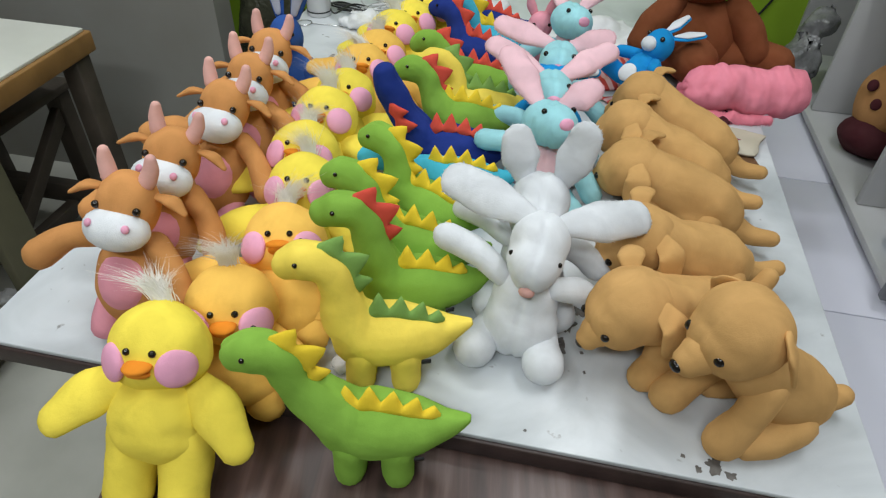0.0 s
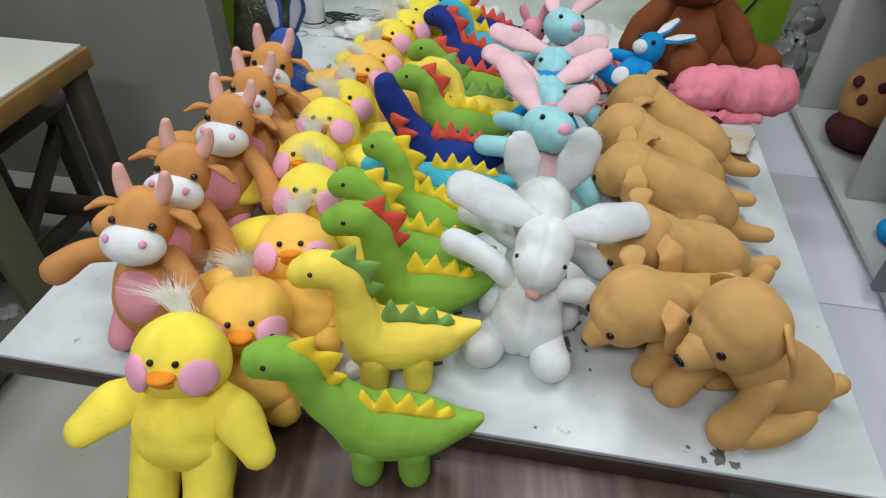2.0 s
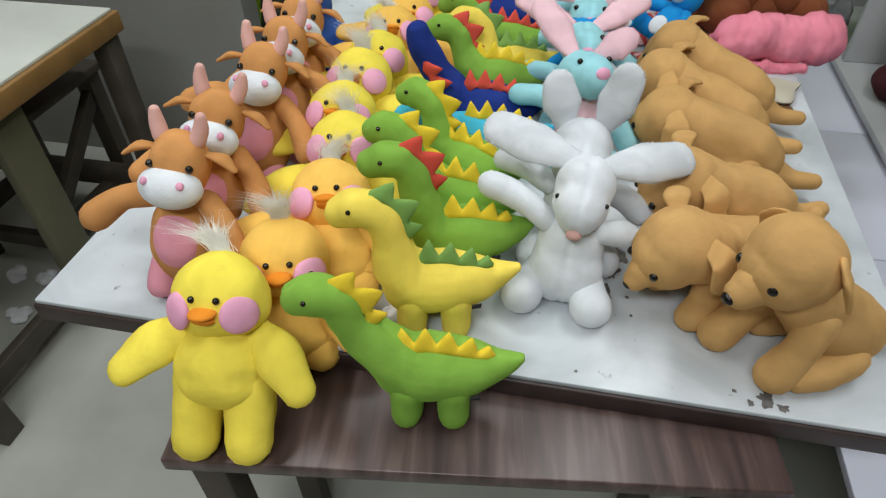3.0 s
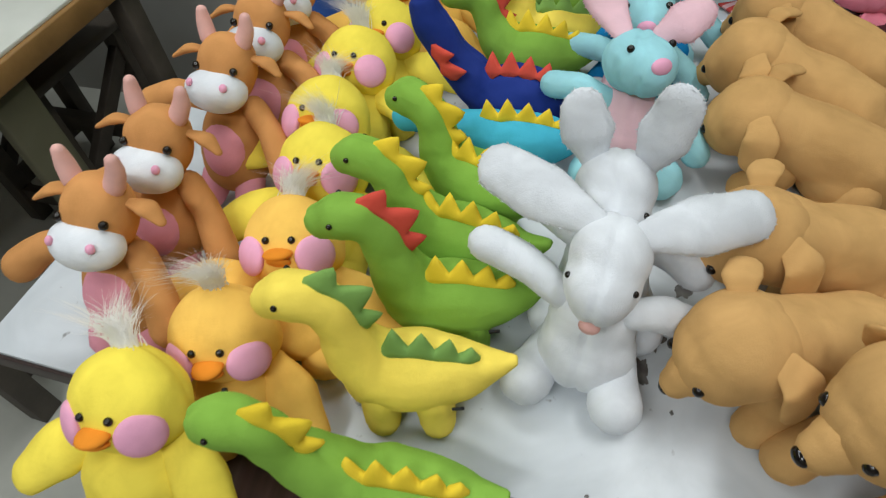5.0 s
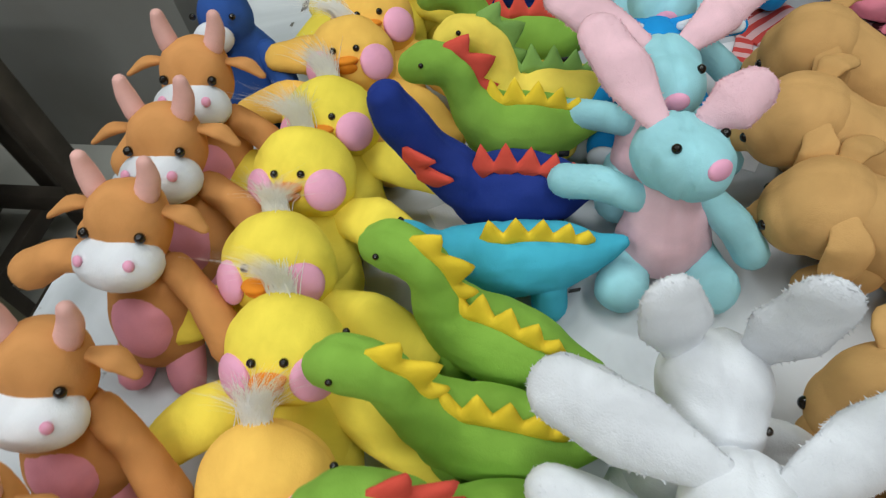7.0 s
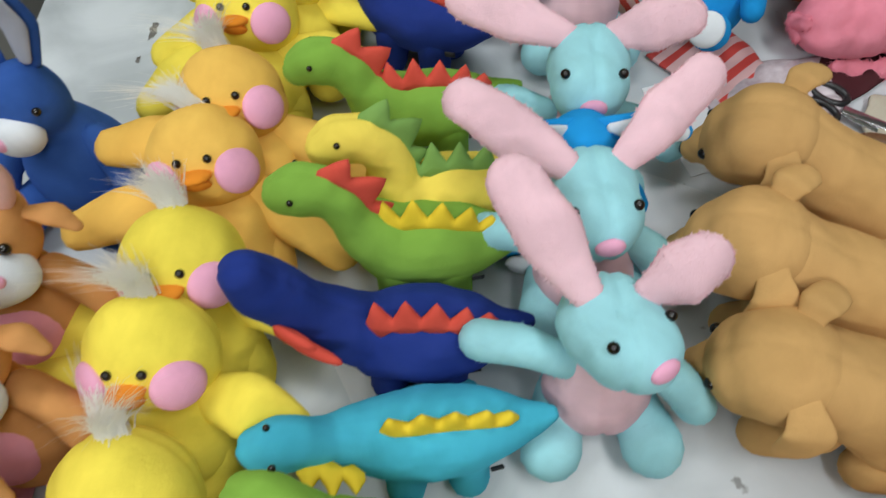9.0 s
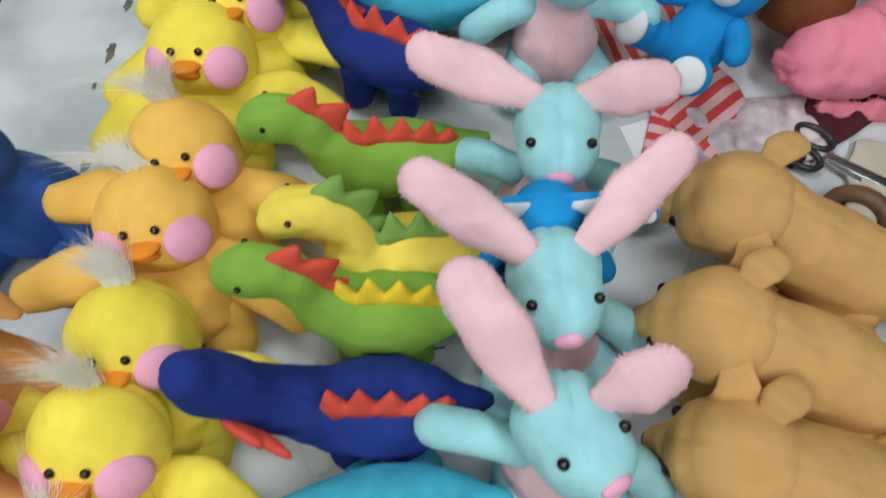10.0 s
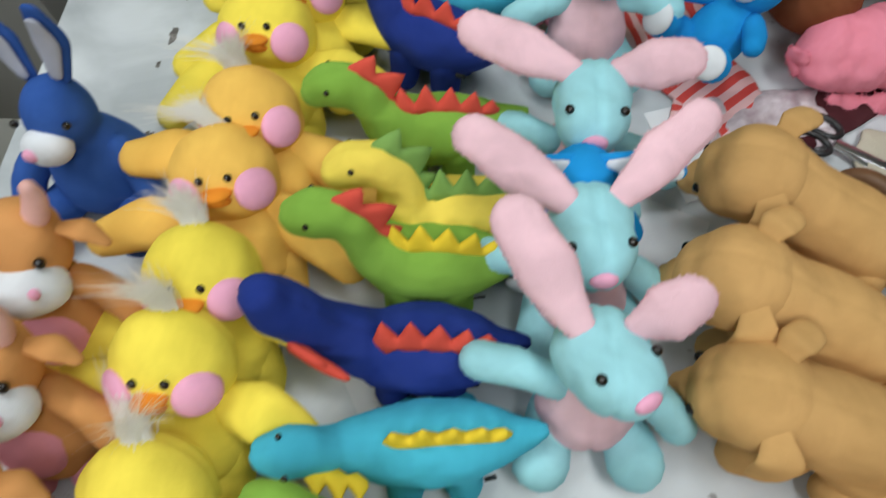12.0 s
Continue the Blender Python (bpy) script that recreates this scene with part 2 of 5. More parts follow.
def crest(bm, line, heights, out, width, per=6):
    """A sewn, stuffed zigzag strip along a line. heights: of the points; out: the way they stand; width: half its thickness."""
    n = len(heights) * per + 1
    pts = spline(line, n)
    outs = spline(out, n)
    rows = []
    for i, p in enumerate(pts):
        s = i / per
        k = min(int(s), len(heights) - 1)
        f = s - k
        peak = 1 - abs(2 * f - 1)
        h = heights[k] * (0.24 + 0.76 * (0.65 * peak + 0.35 * math.sin(math.pi * f) ** 2))
        o = outs[i].normalized()
        tan = (pts[min(i + 1, n - 1)] - pts[max(i - 1, 0)]).normalized()
        w = tan.cross(o).normalized()
        end = min(1.0, 0.35 + min(i, n - 1 - i) / 4)
        ring = []
        for v, t in ((-0.25, 1.0), (0.2, 1.05), (0.6, 0.85), (0.9, 0.5), (1.0, 0.0), (0.9, -0.5), (0.6, -0.85), (0.2, -1.05), (-0.25, -1.0)):
            ring.append(bm.verts.new(p + o * h * v + w * width * t * end))
        rows.append(ring)
    for r, q in zip(rows, rows[1:]):
        for k in range(8):
            bm.faces.new((r[k], q[k], q[k + 1], r[k + 1]))
        bm.faces.new((r[8], q[8], q[0], r[0]))
    bm.faces.new(rows[0])
    bm.faces.new(rows[-1][::-1])


def box(bm, c, s, rot=(0, 0, 0), bevel=0.0):
    made = bmesh.ops.create_cube(bm, size=1)["verts"]
    m = pose(*c, *rot)
    for w in made:
        w.co = m @ Vector((w.co.x * s[0], w.co.y * s[1], w.co.z * s[2]))
    if bevel:
        edges = {e for w in made for e in w.link_edges}
        bmesh.ops.bevel(bm, geom=list(edges), offset=bevel, segments=2, affect="EDGES", profile=0.5)


def mesh_of(bm, name, smooth=True):
    bmesh.ops.recalc_face_normals(bm, faces=bm.faces)
    me = bpy.data.meshes.new(name)
    bm.to_mesh(me)
    bm.free()
    if smooth:
        me.shade_smooth()
    return me


def melt(bm, name, voxel=0.004, soft=6):
    """Overlapping forms grown together into one soft skin."""
    me = mesh_of(bm, name)
    ob = bpy.data.objects.new("melt", me)
    scene.collection.objects.link(ob)
    r = ob.modifiers.new("remesh", "REMESH")
    r.mode, r.voxel_size, r.use_smooth_shade = "VOXEL", voxel, True
    s = ob.modifiers.new("smooth", "SMOOTH")
    s.factor, s.iterations = 0.5, soft
    out = bpy.data.meshes.new_from_object(ob.evaluated_get(bpy.context.evaluated_depsgraph_get()))
    out.name = name
    bpy.data.objects.remove(ob)
    bpy.data.meshes.remove(me)
    out.shade_smooth()
    return out


def pucker(me, amount=0.002, scale=30.0, seed=0):
    """Uneven stuffing."""
    off = Vector((seed * 3.1, seed * 1.7, seed * 0.9))
    for v in me.vertices:
        v.co += v.normal * amount * noise.noise(v.co * scale + off)
    return me


def seam(me, axis, at=0.0, deep=0.0022, wide=0.0035):
    """A sewn seam: a shallow groove where the skin crosses a plane."""
    for v in me.vertices:
        d = (v.co[axis] - at + 0.002 * noise.noise(v.co * 25)) / wide
        if abs(d) < 3:
            v.co -= v.normal * deep * math.exp(-d * d)
    return me


def furred(me, count, length, seed=0, width=0.0011, droop=0.3):
    """Adds short tapering fibres to a skin."""
    rng = np.random.default_rng(seed)
    me.calc_loop_triangles()
    nv = len(me.vertices)
    co = np.empty(nv * 3, np.float32)
    me.vertices.foreach_get("co", co)
    co = co.reshape(-1, 3)
    tri = np.empty(len(me.loop_triangles) * 3, np.int32)
    me.loop_triangles.foreach_get("vertices", tri)
    tri = tri.reshape(-1, 3)
    a, b, c = co[tri[:, 0]], co[tri[:, 1]], co[tri[:, 2]]
    nor = np.cross(b - a, c - a)
    area = np.linalg.norm(nor, axis=1) + 1e-12
    nor = nor / area[:, None]
    pick = rng.choice(len(tri), count, p=area / area.sum())
    u, v = rng.random(count), rng.random(count)
    sw = u + v > 1
    u[sw], v[sw] = 1 - u[sw], 1 - v[sw]
    root = a[pick] + (b - a)[pick] * u[:, None] + (c - a)[pick] * v[:, None]
    flat = rng.normal(0, 0.7, (count, 3)) + np.array([0, 0, -droop])
    flat -= nor[pick] * (flat * nor[pick]).sum(1)[:, None]
    flat /= np.linalg.norm(flat, axis=1)[:, None] + 1e-9
    way = flat + nor[pick] * rng.uniform(0.03, 0.36, (count, 1))
    way /= np.linalg.norm(way, axis=1)[:, None]
    side = np.cross(way, nor[pick])
    side /= np.linalg.norm(side, axis=1)[:, None] + 1e-9
    ln = length * (0.5 + 0.7 * rng.random(count))[:, None]
    root = root - nor[pick] * 0.0008
    tip = root + way * ln
    new_v = np.stack([root + side * width, tip, root - side * width], 1).reshape(-1, 3)
    faces = [tuple(p.vertices) for p in me.polygons]
    faces += [(nv + 3 * i, nv + 3 * i + 1, nv + 3 * i + 2) for i in range(count)]
    out = bpy.data.meshes.new(me.name)
    out.from_pydata(np.concatenate([co, new_v]).tolist(), [], faces)
    out.shade_smooth()
    vn = np.empty(nv * 3, np.float32)
    me.vertices.foreach_get("normal", vn)
    fibre = np.repeat(nor[pick], 3, axis=0)
    out.normals_split_custom_set_from_vertices(np.concatenate([vn.reshape(-1, 3), fibre]).tolist())
    bpy.data.meshes.remove(me)
    return out


def part(name, shape, material, parent, label=""):
    me = shape if isinstance(shape, bpy.types.Mesh) else mesh_of(shape, name)
    me.materials.clear()
    me.materials.append(material)
    ob = new(name, me)
    ob.parent = parent
    if label:
        ob["label"] = label
    return ob


def thing(name, m, label, category, group=""):
    ob = new(name)
    ob.empty_display_size = 0.05
    ob.matrix_basis = m
    return tagged(ob, label, category, group)


def solid(name, shape, material, label, category, m=None, group="", kind=""):
    me = shape if isinstance(shape, bpy.types.Mesh) else mesh_of(shape, name, False)
    me.materials.append(material)
    ob = new(name, me)
    if m:
        ob.matrix_basis = m
    return tagged(ob, label, category, group, kind)


def fresh():
    return bmesh.new()


# ---- structure ----
def slab(name, lo, hi, material, label, kind="structure", bevel=0.0):
    bm = fresh()
    box(bm, [(a + b) / 2 for a, b in zip(lo, hi)], [b - a for a, b in zip(lo, hi)], bevel=bevel)
    return solid(name, bm, material, label, name.split("_")[0], kind=kind)


slab("floor", (-3.2, -2.2, -0.1), (2.6, 3.3, 0.0), CONCRETE, "worn grey cement floor with dirt")
slab("ceiling", (-3.2, -2.2, 2.9), (2.6, 3.3, 3.0), CEILING, "plain white painted ceiling")
slab("wall_west", (-3.3, -2.2, 0), (-3.2, 3.3, 2.9), WALLGREY, "grey plastered wall")
slab("wall_east", (2.6, -2.2, 0), (2.7, 3.3, 2.9), WALLGREY, "grey plastered wall")
slab("wall_south", (-3.2, -2.3, 0), (2.6, -2.2, 2.9), WALLGREY, "grey plastered wall")
slab("wall_north", (-3.2, 3.0, 0), (0.98, 3.1, 2.9), LIME, "lime green painted wall")
slab("wall_northeast", (0.98, 2.98, 0), (2.6, 3.1, 2.9), GREYBOARD, "grey painted wall beside the green one")
slab("wall_northwest", (-3.2, 1.90, 0), (-1.08, 2.0, 2.9), WALLGREY, "grey plastered wall with brown scuffs")


def show_table():
    root = thing("work_table", pose(0, 0, 0), "wide white laminate work table with dark edge", "table")
    bm = fresh()
    box(bm, (-0.135, 1.74, TABLE - 0.004), (1.212, 2.432, 0.008), bevel=0.0015)
    part("tabletop", bm, LAMINATE, root, "white laminate with grey smears")
    bm = fresh()
    box(bm, (-0.135, 1.74, TABLE - 0.0235), (1.22, 2.44, 0.031), bevel=0.003)
    part("edge_band", bm, EDGE, root, "dark brown wooden edge")
    for x in (-0.66, 0.39):
        for y in (0.75, 2.85):
            bm = fresh()
            box(bm, (x, y, 0.36), (0.06, 0.06, 0.72), bevel=0.004)
            part("leg", bm, DARKLEG, root)
    return root


show_table()


def low_bench():
    root = thing("bench", pose(-0.085, 0.476, 0, 0, 0, 8), "low dark wood-grain bench pushed under the table", "bench")
    bm = fresh()
    box(bm, (0.0, 0.09, BENCH - 0.012), (0.76, 0.34, 0.024), bevel=0.003)
    part("bench_top", bm, VENEER, root, "dark reddish wood-grain veneer")
    for x in (-0.34, 0.34):
        for y in (-0.04, 0.2):
            bm = fresh()
            box(bm, (x, y, 0.349), (0.045, 0.045, 0.698), bevel=0.003)
            part("leg", bm, DARKLEG, root)
    return root


low_bench()


# ---- plush toys ----
def bead(root, c, r=0.0042, name="eye"):
    bm = fresh()
    ell(bm, c, (r, r, r), u=12, v=8)
    part(name, bm, EYE, root, "shiny black bead")


def dino(eye, yaw, skin, neck_crest, back_crest, label, base=TABLE, seed=0, lean=0.0, flop=-0.25, head=(-0.104, 0.0), twist=False, up=0.080, fat=1.0, raised=False):
    """Long-necked dinosaur, head towards -x. eye: where its near eye is; up: height of its belly line; flop: how far the crests hang over its near side."""
    ez = eye[2] - base
    hx, hy = head
    a = radians(-lean)
    hz = (ez - 0.0215 * math.sin(a)) / math.cos(a) - 0.010
    le = Vector((hx - 0.006, hy - 0.0215, hz + 0.010))
    m = pose(0, 0, 0, 0, 0, yaw) @ pose(0, 0, 0, lean, 0, 0)
    off = m.to_3x3() @ le
    root = thing("plush_dinosaur", Matrix.Translation((eye[0] - off.x, eye[1] - off.y, base)) @ m, label, "plush toy", "plush dinosaurs")
    rise = hz - up
    bm = fresh()
    if raised:
        limb(bm, [(hx - 0.010, hy, hz + 0.022), (hx - 0.004, hy, hz), (hx + 0.010, hy, hz - 0.026)], [0.0215, 0.0275, 0.0265], 10, 16)
        limb(bm, [(hx + 0.008, hy, hz - 0.020), (hx + 0.028, hy, hz - 0.055), (-0.070, 0, up + 0.018), (-0.040, 0, up)], [0.0265, 0.029, 0.036, 0.040], 18, 16)
    else:
        limb(bm, [(hx - 0.019, hy, hz - 0.005), (hx - 0.004, hy, hz), (hx + 0.016, hy, hz - 0.001)], [0.0205, 0.0255, 0.0235], 10, 16)
        limb(bm, [(hx + 0.006, hy, hz), (hx + 0.028, hy * 0.9, hz - 0.012), (hx + 0.038, hy * 0.6, hz - 0.30 * rise - 0.010), (hx * 0.35 - 0.024, hy * 0.25, up + 0.30 * rise), (-0.044, 0, up + 0.006)], [0.0235, 0.023, 0.0245, 0.033, 0.040], 20, 16)
    limb(bm, [(-0.046, 0, up - 0.002), (-0.018, 0, up), (0.014, 0, up), (0.046, 0, up + 0.004), (0.072, 0, up + 0.010), (0.094, 0, up + 0.020)], [0.039 * fat, 0.044 * fat, 0.042 * fat, 0.032 * fat, 0.018, 0.0075], 20, 18)
    me = seam(pucker(melt(bm, "body", 0.0034, 7), 0.0022, 36, seed), 1, 0.0, 0.0016)
    part("body", me, skin, root)
    low = max(0.0, 0.074 - up) * 0.9
    for x, y in ((-0.042, -0.022), (0.013, -0.022), (-0.038, 0.022), (0.017, 0.022)):
        k = 1 + low / 0.022
        bm = fresh()
        limb(bm, [(x, y * 0.9, up - 0.016), (x * 1.04, y * (1 + 0.6 * (k - 1)), 0.5 * up), (x * 1.08, y * 1.12 * k, 0.0195)], [0.0225, 0.0205, 0.0195], 9, 14)
        part("leg", pucker(mesh_of(bm, "leg"), 0.001, 50, seed), skin, root)
    f = flop
    bm = fresh()
    if twist and not raised:
        crest(bm, [(hx + 0.012, hy - 0.020, hz - 0.002), (hx + 0.040, hy - 0.026, hz - 0.006), (hx + 0.068, hy - 0.032, hz - 0.008)], [0.026, 0.030, 0.022], [(0.15, -0.75, 0.55), (0.15, -0.75, 0.55), (0.15, -0.75, 0.55)], 0.006)
    elif twist:
        crest(bm, [(hx + 0.006, hy - 0.027, hz - 0.020), (hx + 0.020, hy - 0.033, hz - 0.044), (hx + 0.034, hy - 0.037, hz - 0.068)], [0.036, 0.040], [(0.7, -0.5, 0.2), (0.75, -0.45, 0.3), (0.75, -0.45, 0.3)], 0.006)
    else:
        crest(bm, [(hx + 0.016, hy, hz + 0.018), (hx + 0.040, hy * 0.8, hz + 0.006), (hx + 0.055, hy * 0.6, hz - 0.024), (hx + 0.060, hy * 0.4, hz - 0.050)], [0.026, 0.030, 0.022], [(0.5, -f, 0.85), (0.85, -f, 0.5), (1, -f, 0.2), (1, -f, 0.2)], 0.006)
    part("neck_crest", bm, neck_crest, root)
    bm = fresh()
    y0 = 0.028 * f
    r = 0.041 * fat
    crest(bm, [(-0.056, y0, up + r - 0.004), (-0.026, y0, up + r), (0.006, y0, up + r - 0.002), (0.036, y0, up + r - 0.008), (0.062, y0 * 0.5, up + r - 0.014)], [0.031, 0.030, 0.027, 0.024, 0.014], [(-0.15, -f, 1), (0, -f, 1), (0.1, -f, 1), (0.25, -f, 1), (0.3, -f, 1)], 0.006)
    part("back_crest", bm, back_crest, root)
    for y, z in (((0.010, 0.0235),) if twist else ((-0.0230, 0.010), (0.0230, 0.010))):
        bead(root, (hx - 0.006, hy + y, hz + z), 0.0031)
    bm = fresh()
    box(bm, (0.040, -0.036, up - 0.014), (0.012, 0.002, 0.010), (20, 0, 8))
    part("label_tag", bm, LABEL, root, "small black sewn-in tag")
    return root


def tuft(root, c, seed, n=420, tall=0.05, lie=(0, 0, 1), spread=0.20):
    """A loose lock of white fibres."""
    rng = random.Random(seed)
    bm = fresh()
    locks = [Vector((rng.gauss(0, 0.75), rng.gauss(0, 0.75), -0.6)) for _ in range(5)]
    for i in range(n):
        w = Vector((rng.gauss(0, spread), rng.gauss(0, spread), 0)) + Vector(lie)
        w.normalize()
        p = Vector(c) + Vector((rng.gauss(0, 0.005), rng.gauss(0, 0.004), 0))
        bend = locks[i % 5] + Vector((rng.gauss(0, 0.16), rng.gauss(0, 0.16), rng.gauss(0, 0.12)))
        h = tall * rng.uniform(0.5, 1.15)
        sd = w.orthogonal().normalized() * 0.00055
        prev = None
        for k in range(5):
            f = k / 4
            q = p + w * h * f + bend * h * 0.55 * f * f
            cur = (bm.verts.new(q - sd * (1.1 - f)), bm.verts.new(q + sd * (1.1 - f)))
            if prev:
                bm.faces.new((prev[0], prev[1], cur[1], cur[0]))
            prev = cur
    ob = part("tuft", bm, STRAND, root, "wispy white fibre tuft")
    return ob


def duck(eye, skin, label, yaw=0.0, tilt=0.0, roll=0.0, base=TABLE, seed=0, arms=((-0.105, -0.02, -0.03), (0.105, -0.02, -0.03)), size=1.0, hair_tall=0.060):
    """Round-headed duck facing -y. eye: the point midway between its eyes. arms: reach of its arms from the shoulders."""
    a = radians(-tilt)
    h = (eye[2] - base) / size
    up = (h - 0.049 * math.sin(a)) / math.cos(a) - 0.096
    m = pose(0, 0, 0, tilt, roll, yaw).to_3x3()
    off = m @ (Vector((0, -0.049, up + 0.096)) * size)
    root = thing("plush_duck", Matrix.Translation((eye[0] - off.x, eye[1] - off.y, base)) @ m.to_4x4() @ Matrix.Scale(size, 4), label, "plush toy", "plush ducks")
    bm = fresh()
    ell(bm, (0, 0, up + 0.008), (0.059, 0.047, 0.060), taper=0.14)
    ell(bm, (0, 0, up - 0.014), (0.059, 0.049, 0.036))
    part("body", seam(pucker(melt(bm, "body", 0.0036, 7), 0.0038, 30, seed), 1, 0.002), skin, root)
    for s in (-1, 1):
        bm = fresh()
        limb(bm, [(s * 0.031, 0, up - 0.012), (s * 0.033, -0.002, up * 0.55), (s * 0.034, -0.010, 0.024)], [0.031, 0.0315, 0.029], 10, 16)
        part("leg", pucker(mesh_of(bm, "leg"), 0.002, 35, seed), skin, root)
    for s, a in zip((-1, 1), arms):
        sh = Vector((s * 0.044, -0.004, up + 0.044))
        tip = sh + Vector(a)
        mid = sh + Vector(a) * 0.5 + Vector((0, 0, 0.006))
        bm = fresh()
        limb(bm, [sh, mid, tip], [0.021, 0.031, 0.022], 10, 14, flat=0.55, side=(0, -1, 0.5))
        part("wing", pucker(mesh_of(bm, "wing"), 0.0015, 40, seed), skin, root)
    hd = Vector((0, -0.002, up + 0.092))
    bm = fresh()
    ell(bm, hd, (0.0585, 0.050, 0.053), u=24, v=16, taper=0.06)
    ell(bm, hd + Vector((0, 0, -0.014)), (0.059, 0.049, 0.040), u=24, v=16)
    part("head", seam(pucker(melt(bm, "head", 0.0036, 6), 0.0026, 30, seed + 3), 1, 0.008), skin, root)
    for s in (-1, 1):
        bm = fresh()
        ell(bm, hd + Vector((s * 0.0365, -0.0355, -0.014)), (0.0235, 0.0095, 0.0225), (0, 0, s * 38), 20, 12)
        part("cheek", bm, CHEEK, root, "round pink cheek patch")
        bead(root, hd + Vector((s * 0.0145, -0.0478, 0.004)), 0.0043)
    bm = fresh()
    ell(bm, hd + Vector((0, -0.052, -0.0105)), (0.0165, 0.016, 0.0058), (14, 0, 0), 16, 8)
    ell(bm, hd + Vector((0, -0.051, -0.019)), (0.0135, 0.013, 0.0055), (-16, 0, 0), 16, 8)
    part("beak", bm, BEAK, root, "orange felt beak")
    bm = fresh()
    box(bm, (0.057, 0.006, up - 0.016), (0.003, 0.016, 0.012), (0, 0, -10))
    part("label_tag", bm, LABEL, root, "small black sewn-in tag")
    q = random.Random(seed)
    tuft(root, hd + Vector((0, 0.004, 0.050)), seed + 11, tall=hair_tall, lie=(q.uniform(-0.9, 0.1), q.uniform(-0.2, 0.5), 1))
    return root


def cow(head, label, yaw=0.0, tilt=0.0, roll=0.0, seed=0, arms=((-0.075, -0.03, -0.05), (0.07, -0.045, -0.06))):
    """Calf with a broad white muzzle, facing -y. head: the middle of its head."""
    a = radians(-tilt)
    hl = Vector((0, -0.008, (head[2] - TABLE - 0.008 * math.sin(a)) / math.cos(a)))
    m = pose(0, 0, 0, tilt, roll, yaw).to_3x3()
    off = m @ hl
    root = thing("plush_cow", Matrix.Translation((head[0] - off.x, head[1] - off.y, TABLE)) @ m.to_4x4(), label, "plush toy", "plush cows")
    k = hl.z - 0.185
    bm = fresh()
    ell(bm, (0, 0.004, 0.092 + k * 0.5), (0.049, 0.043, 0.07 + k * 0.4), taper=0.25)
    part("body", pucker(melt(bm, "body", 0.0045, 4), 0.003, 28, seed), COWTAN, root)
    bm = fresh()
    ell(bm, (0, -0.019, 0.090 + k * 0.5), (0.034, 0.026, 0.044), (-10, 0, 0), 20, 14)
    part("belly_patch", bm, PINK, root, "pink belly patch")
    for s in (-1, 1):
        bm = fresh()
        limb(bm, [(s * 0.026, -0.004, 0.05), (s * 0.028, -0.012, 0.03), (s * 0.03, -0.016, 0.018)], [0.021, 0.021, 0.019], 8, 14)
        part("foot", bm, PINK, root, "pink stubby foot")
    for s, a in zip((-1, 1), arms):
        sh = Vector((s * 0.034, -0.004, 0.136 + k))
        a = Vector(a)
        bm = fresh()
        limb(bm, [sh, sh + a * 0.55 + Vector((0, 0, 0.012)), sh + a], [0.017, 0.0175, 0.0215], 12, 14)
        part("arm", pucker(mesh_of(bm, "arm"), 0.0015, 45, seed), COWTAN, root)
    bm = fresh()
    ell(bm, hl, (0.040, 0.037, 0.047), u=22, v=16, taper=-0.02)
    ell(bm, hl + Vector((0, 0.002, 0.014)), (0.037, 0.035, 0.032))
    part("head", pucker(melt(bm, "head", 0.004, 5), 0.002, 34, seed + 5), COWTAN, root)
    bm = fresh()
    ell(bm, hl + Vector((0, -0.029, -0.023)), (0.0425, 0.0295, 0.028), (12, 0, 0), 24, 16)
    mz = part("muzzle", pucker(mesh_of(bm, "muzzle"), 0.0012, 40, seed), WHITE, root, "broad white muzzle")
    for s in (-1, 1):
        bm = fresh()
        ell(bm, hl + Vector((s * 0.0235, -0.0515, -0.010)), (0.0050, 0.0035, 0.0055), (-20, 0, s * 24), 12, 8)
        part("nostril", bm, CHEEK, mz, "pink nostril")
        bead(root, hl + Vector((s * 0.026, -0.0295, 0.006)), 0.0052)
        bm = fresh()
        limb(bm, [hl + Vector((s * 0.024, 0.0, 0.036)), hl + Vector((s * 0.029, 0.0, 0.053)), hl + Vector((s * 0.030, -0.003, 0.068))], [0.0115, 0.0103, 0.0072], 8, 12)
        part("horn", bm, HORN, root, "dusty pink horn")
        bm = fresh()
        limb(bm, [hl + Vector((s * 0.036, 0.004, 0.018)), hl + Vector((s * 0.056, 0.002, 0.016)), hl + Vector((s * 0.072, -0.002, 0.006))], [0.008, 0.0145, 0.007], 10, 12, flat=0.45, side=(0, 0, 1))
        part("ear", bm, COWTAN, root)
    return root


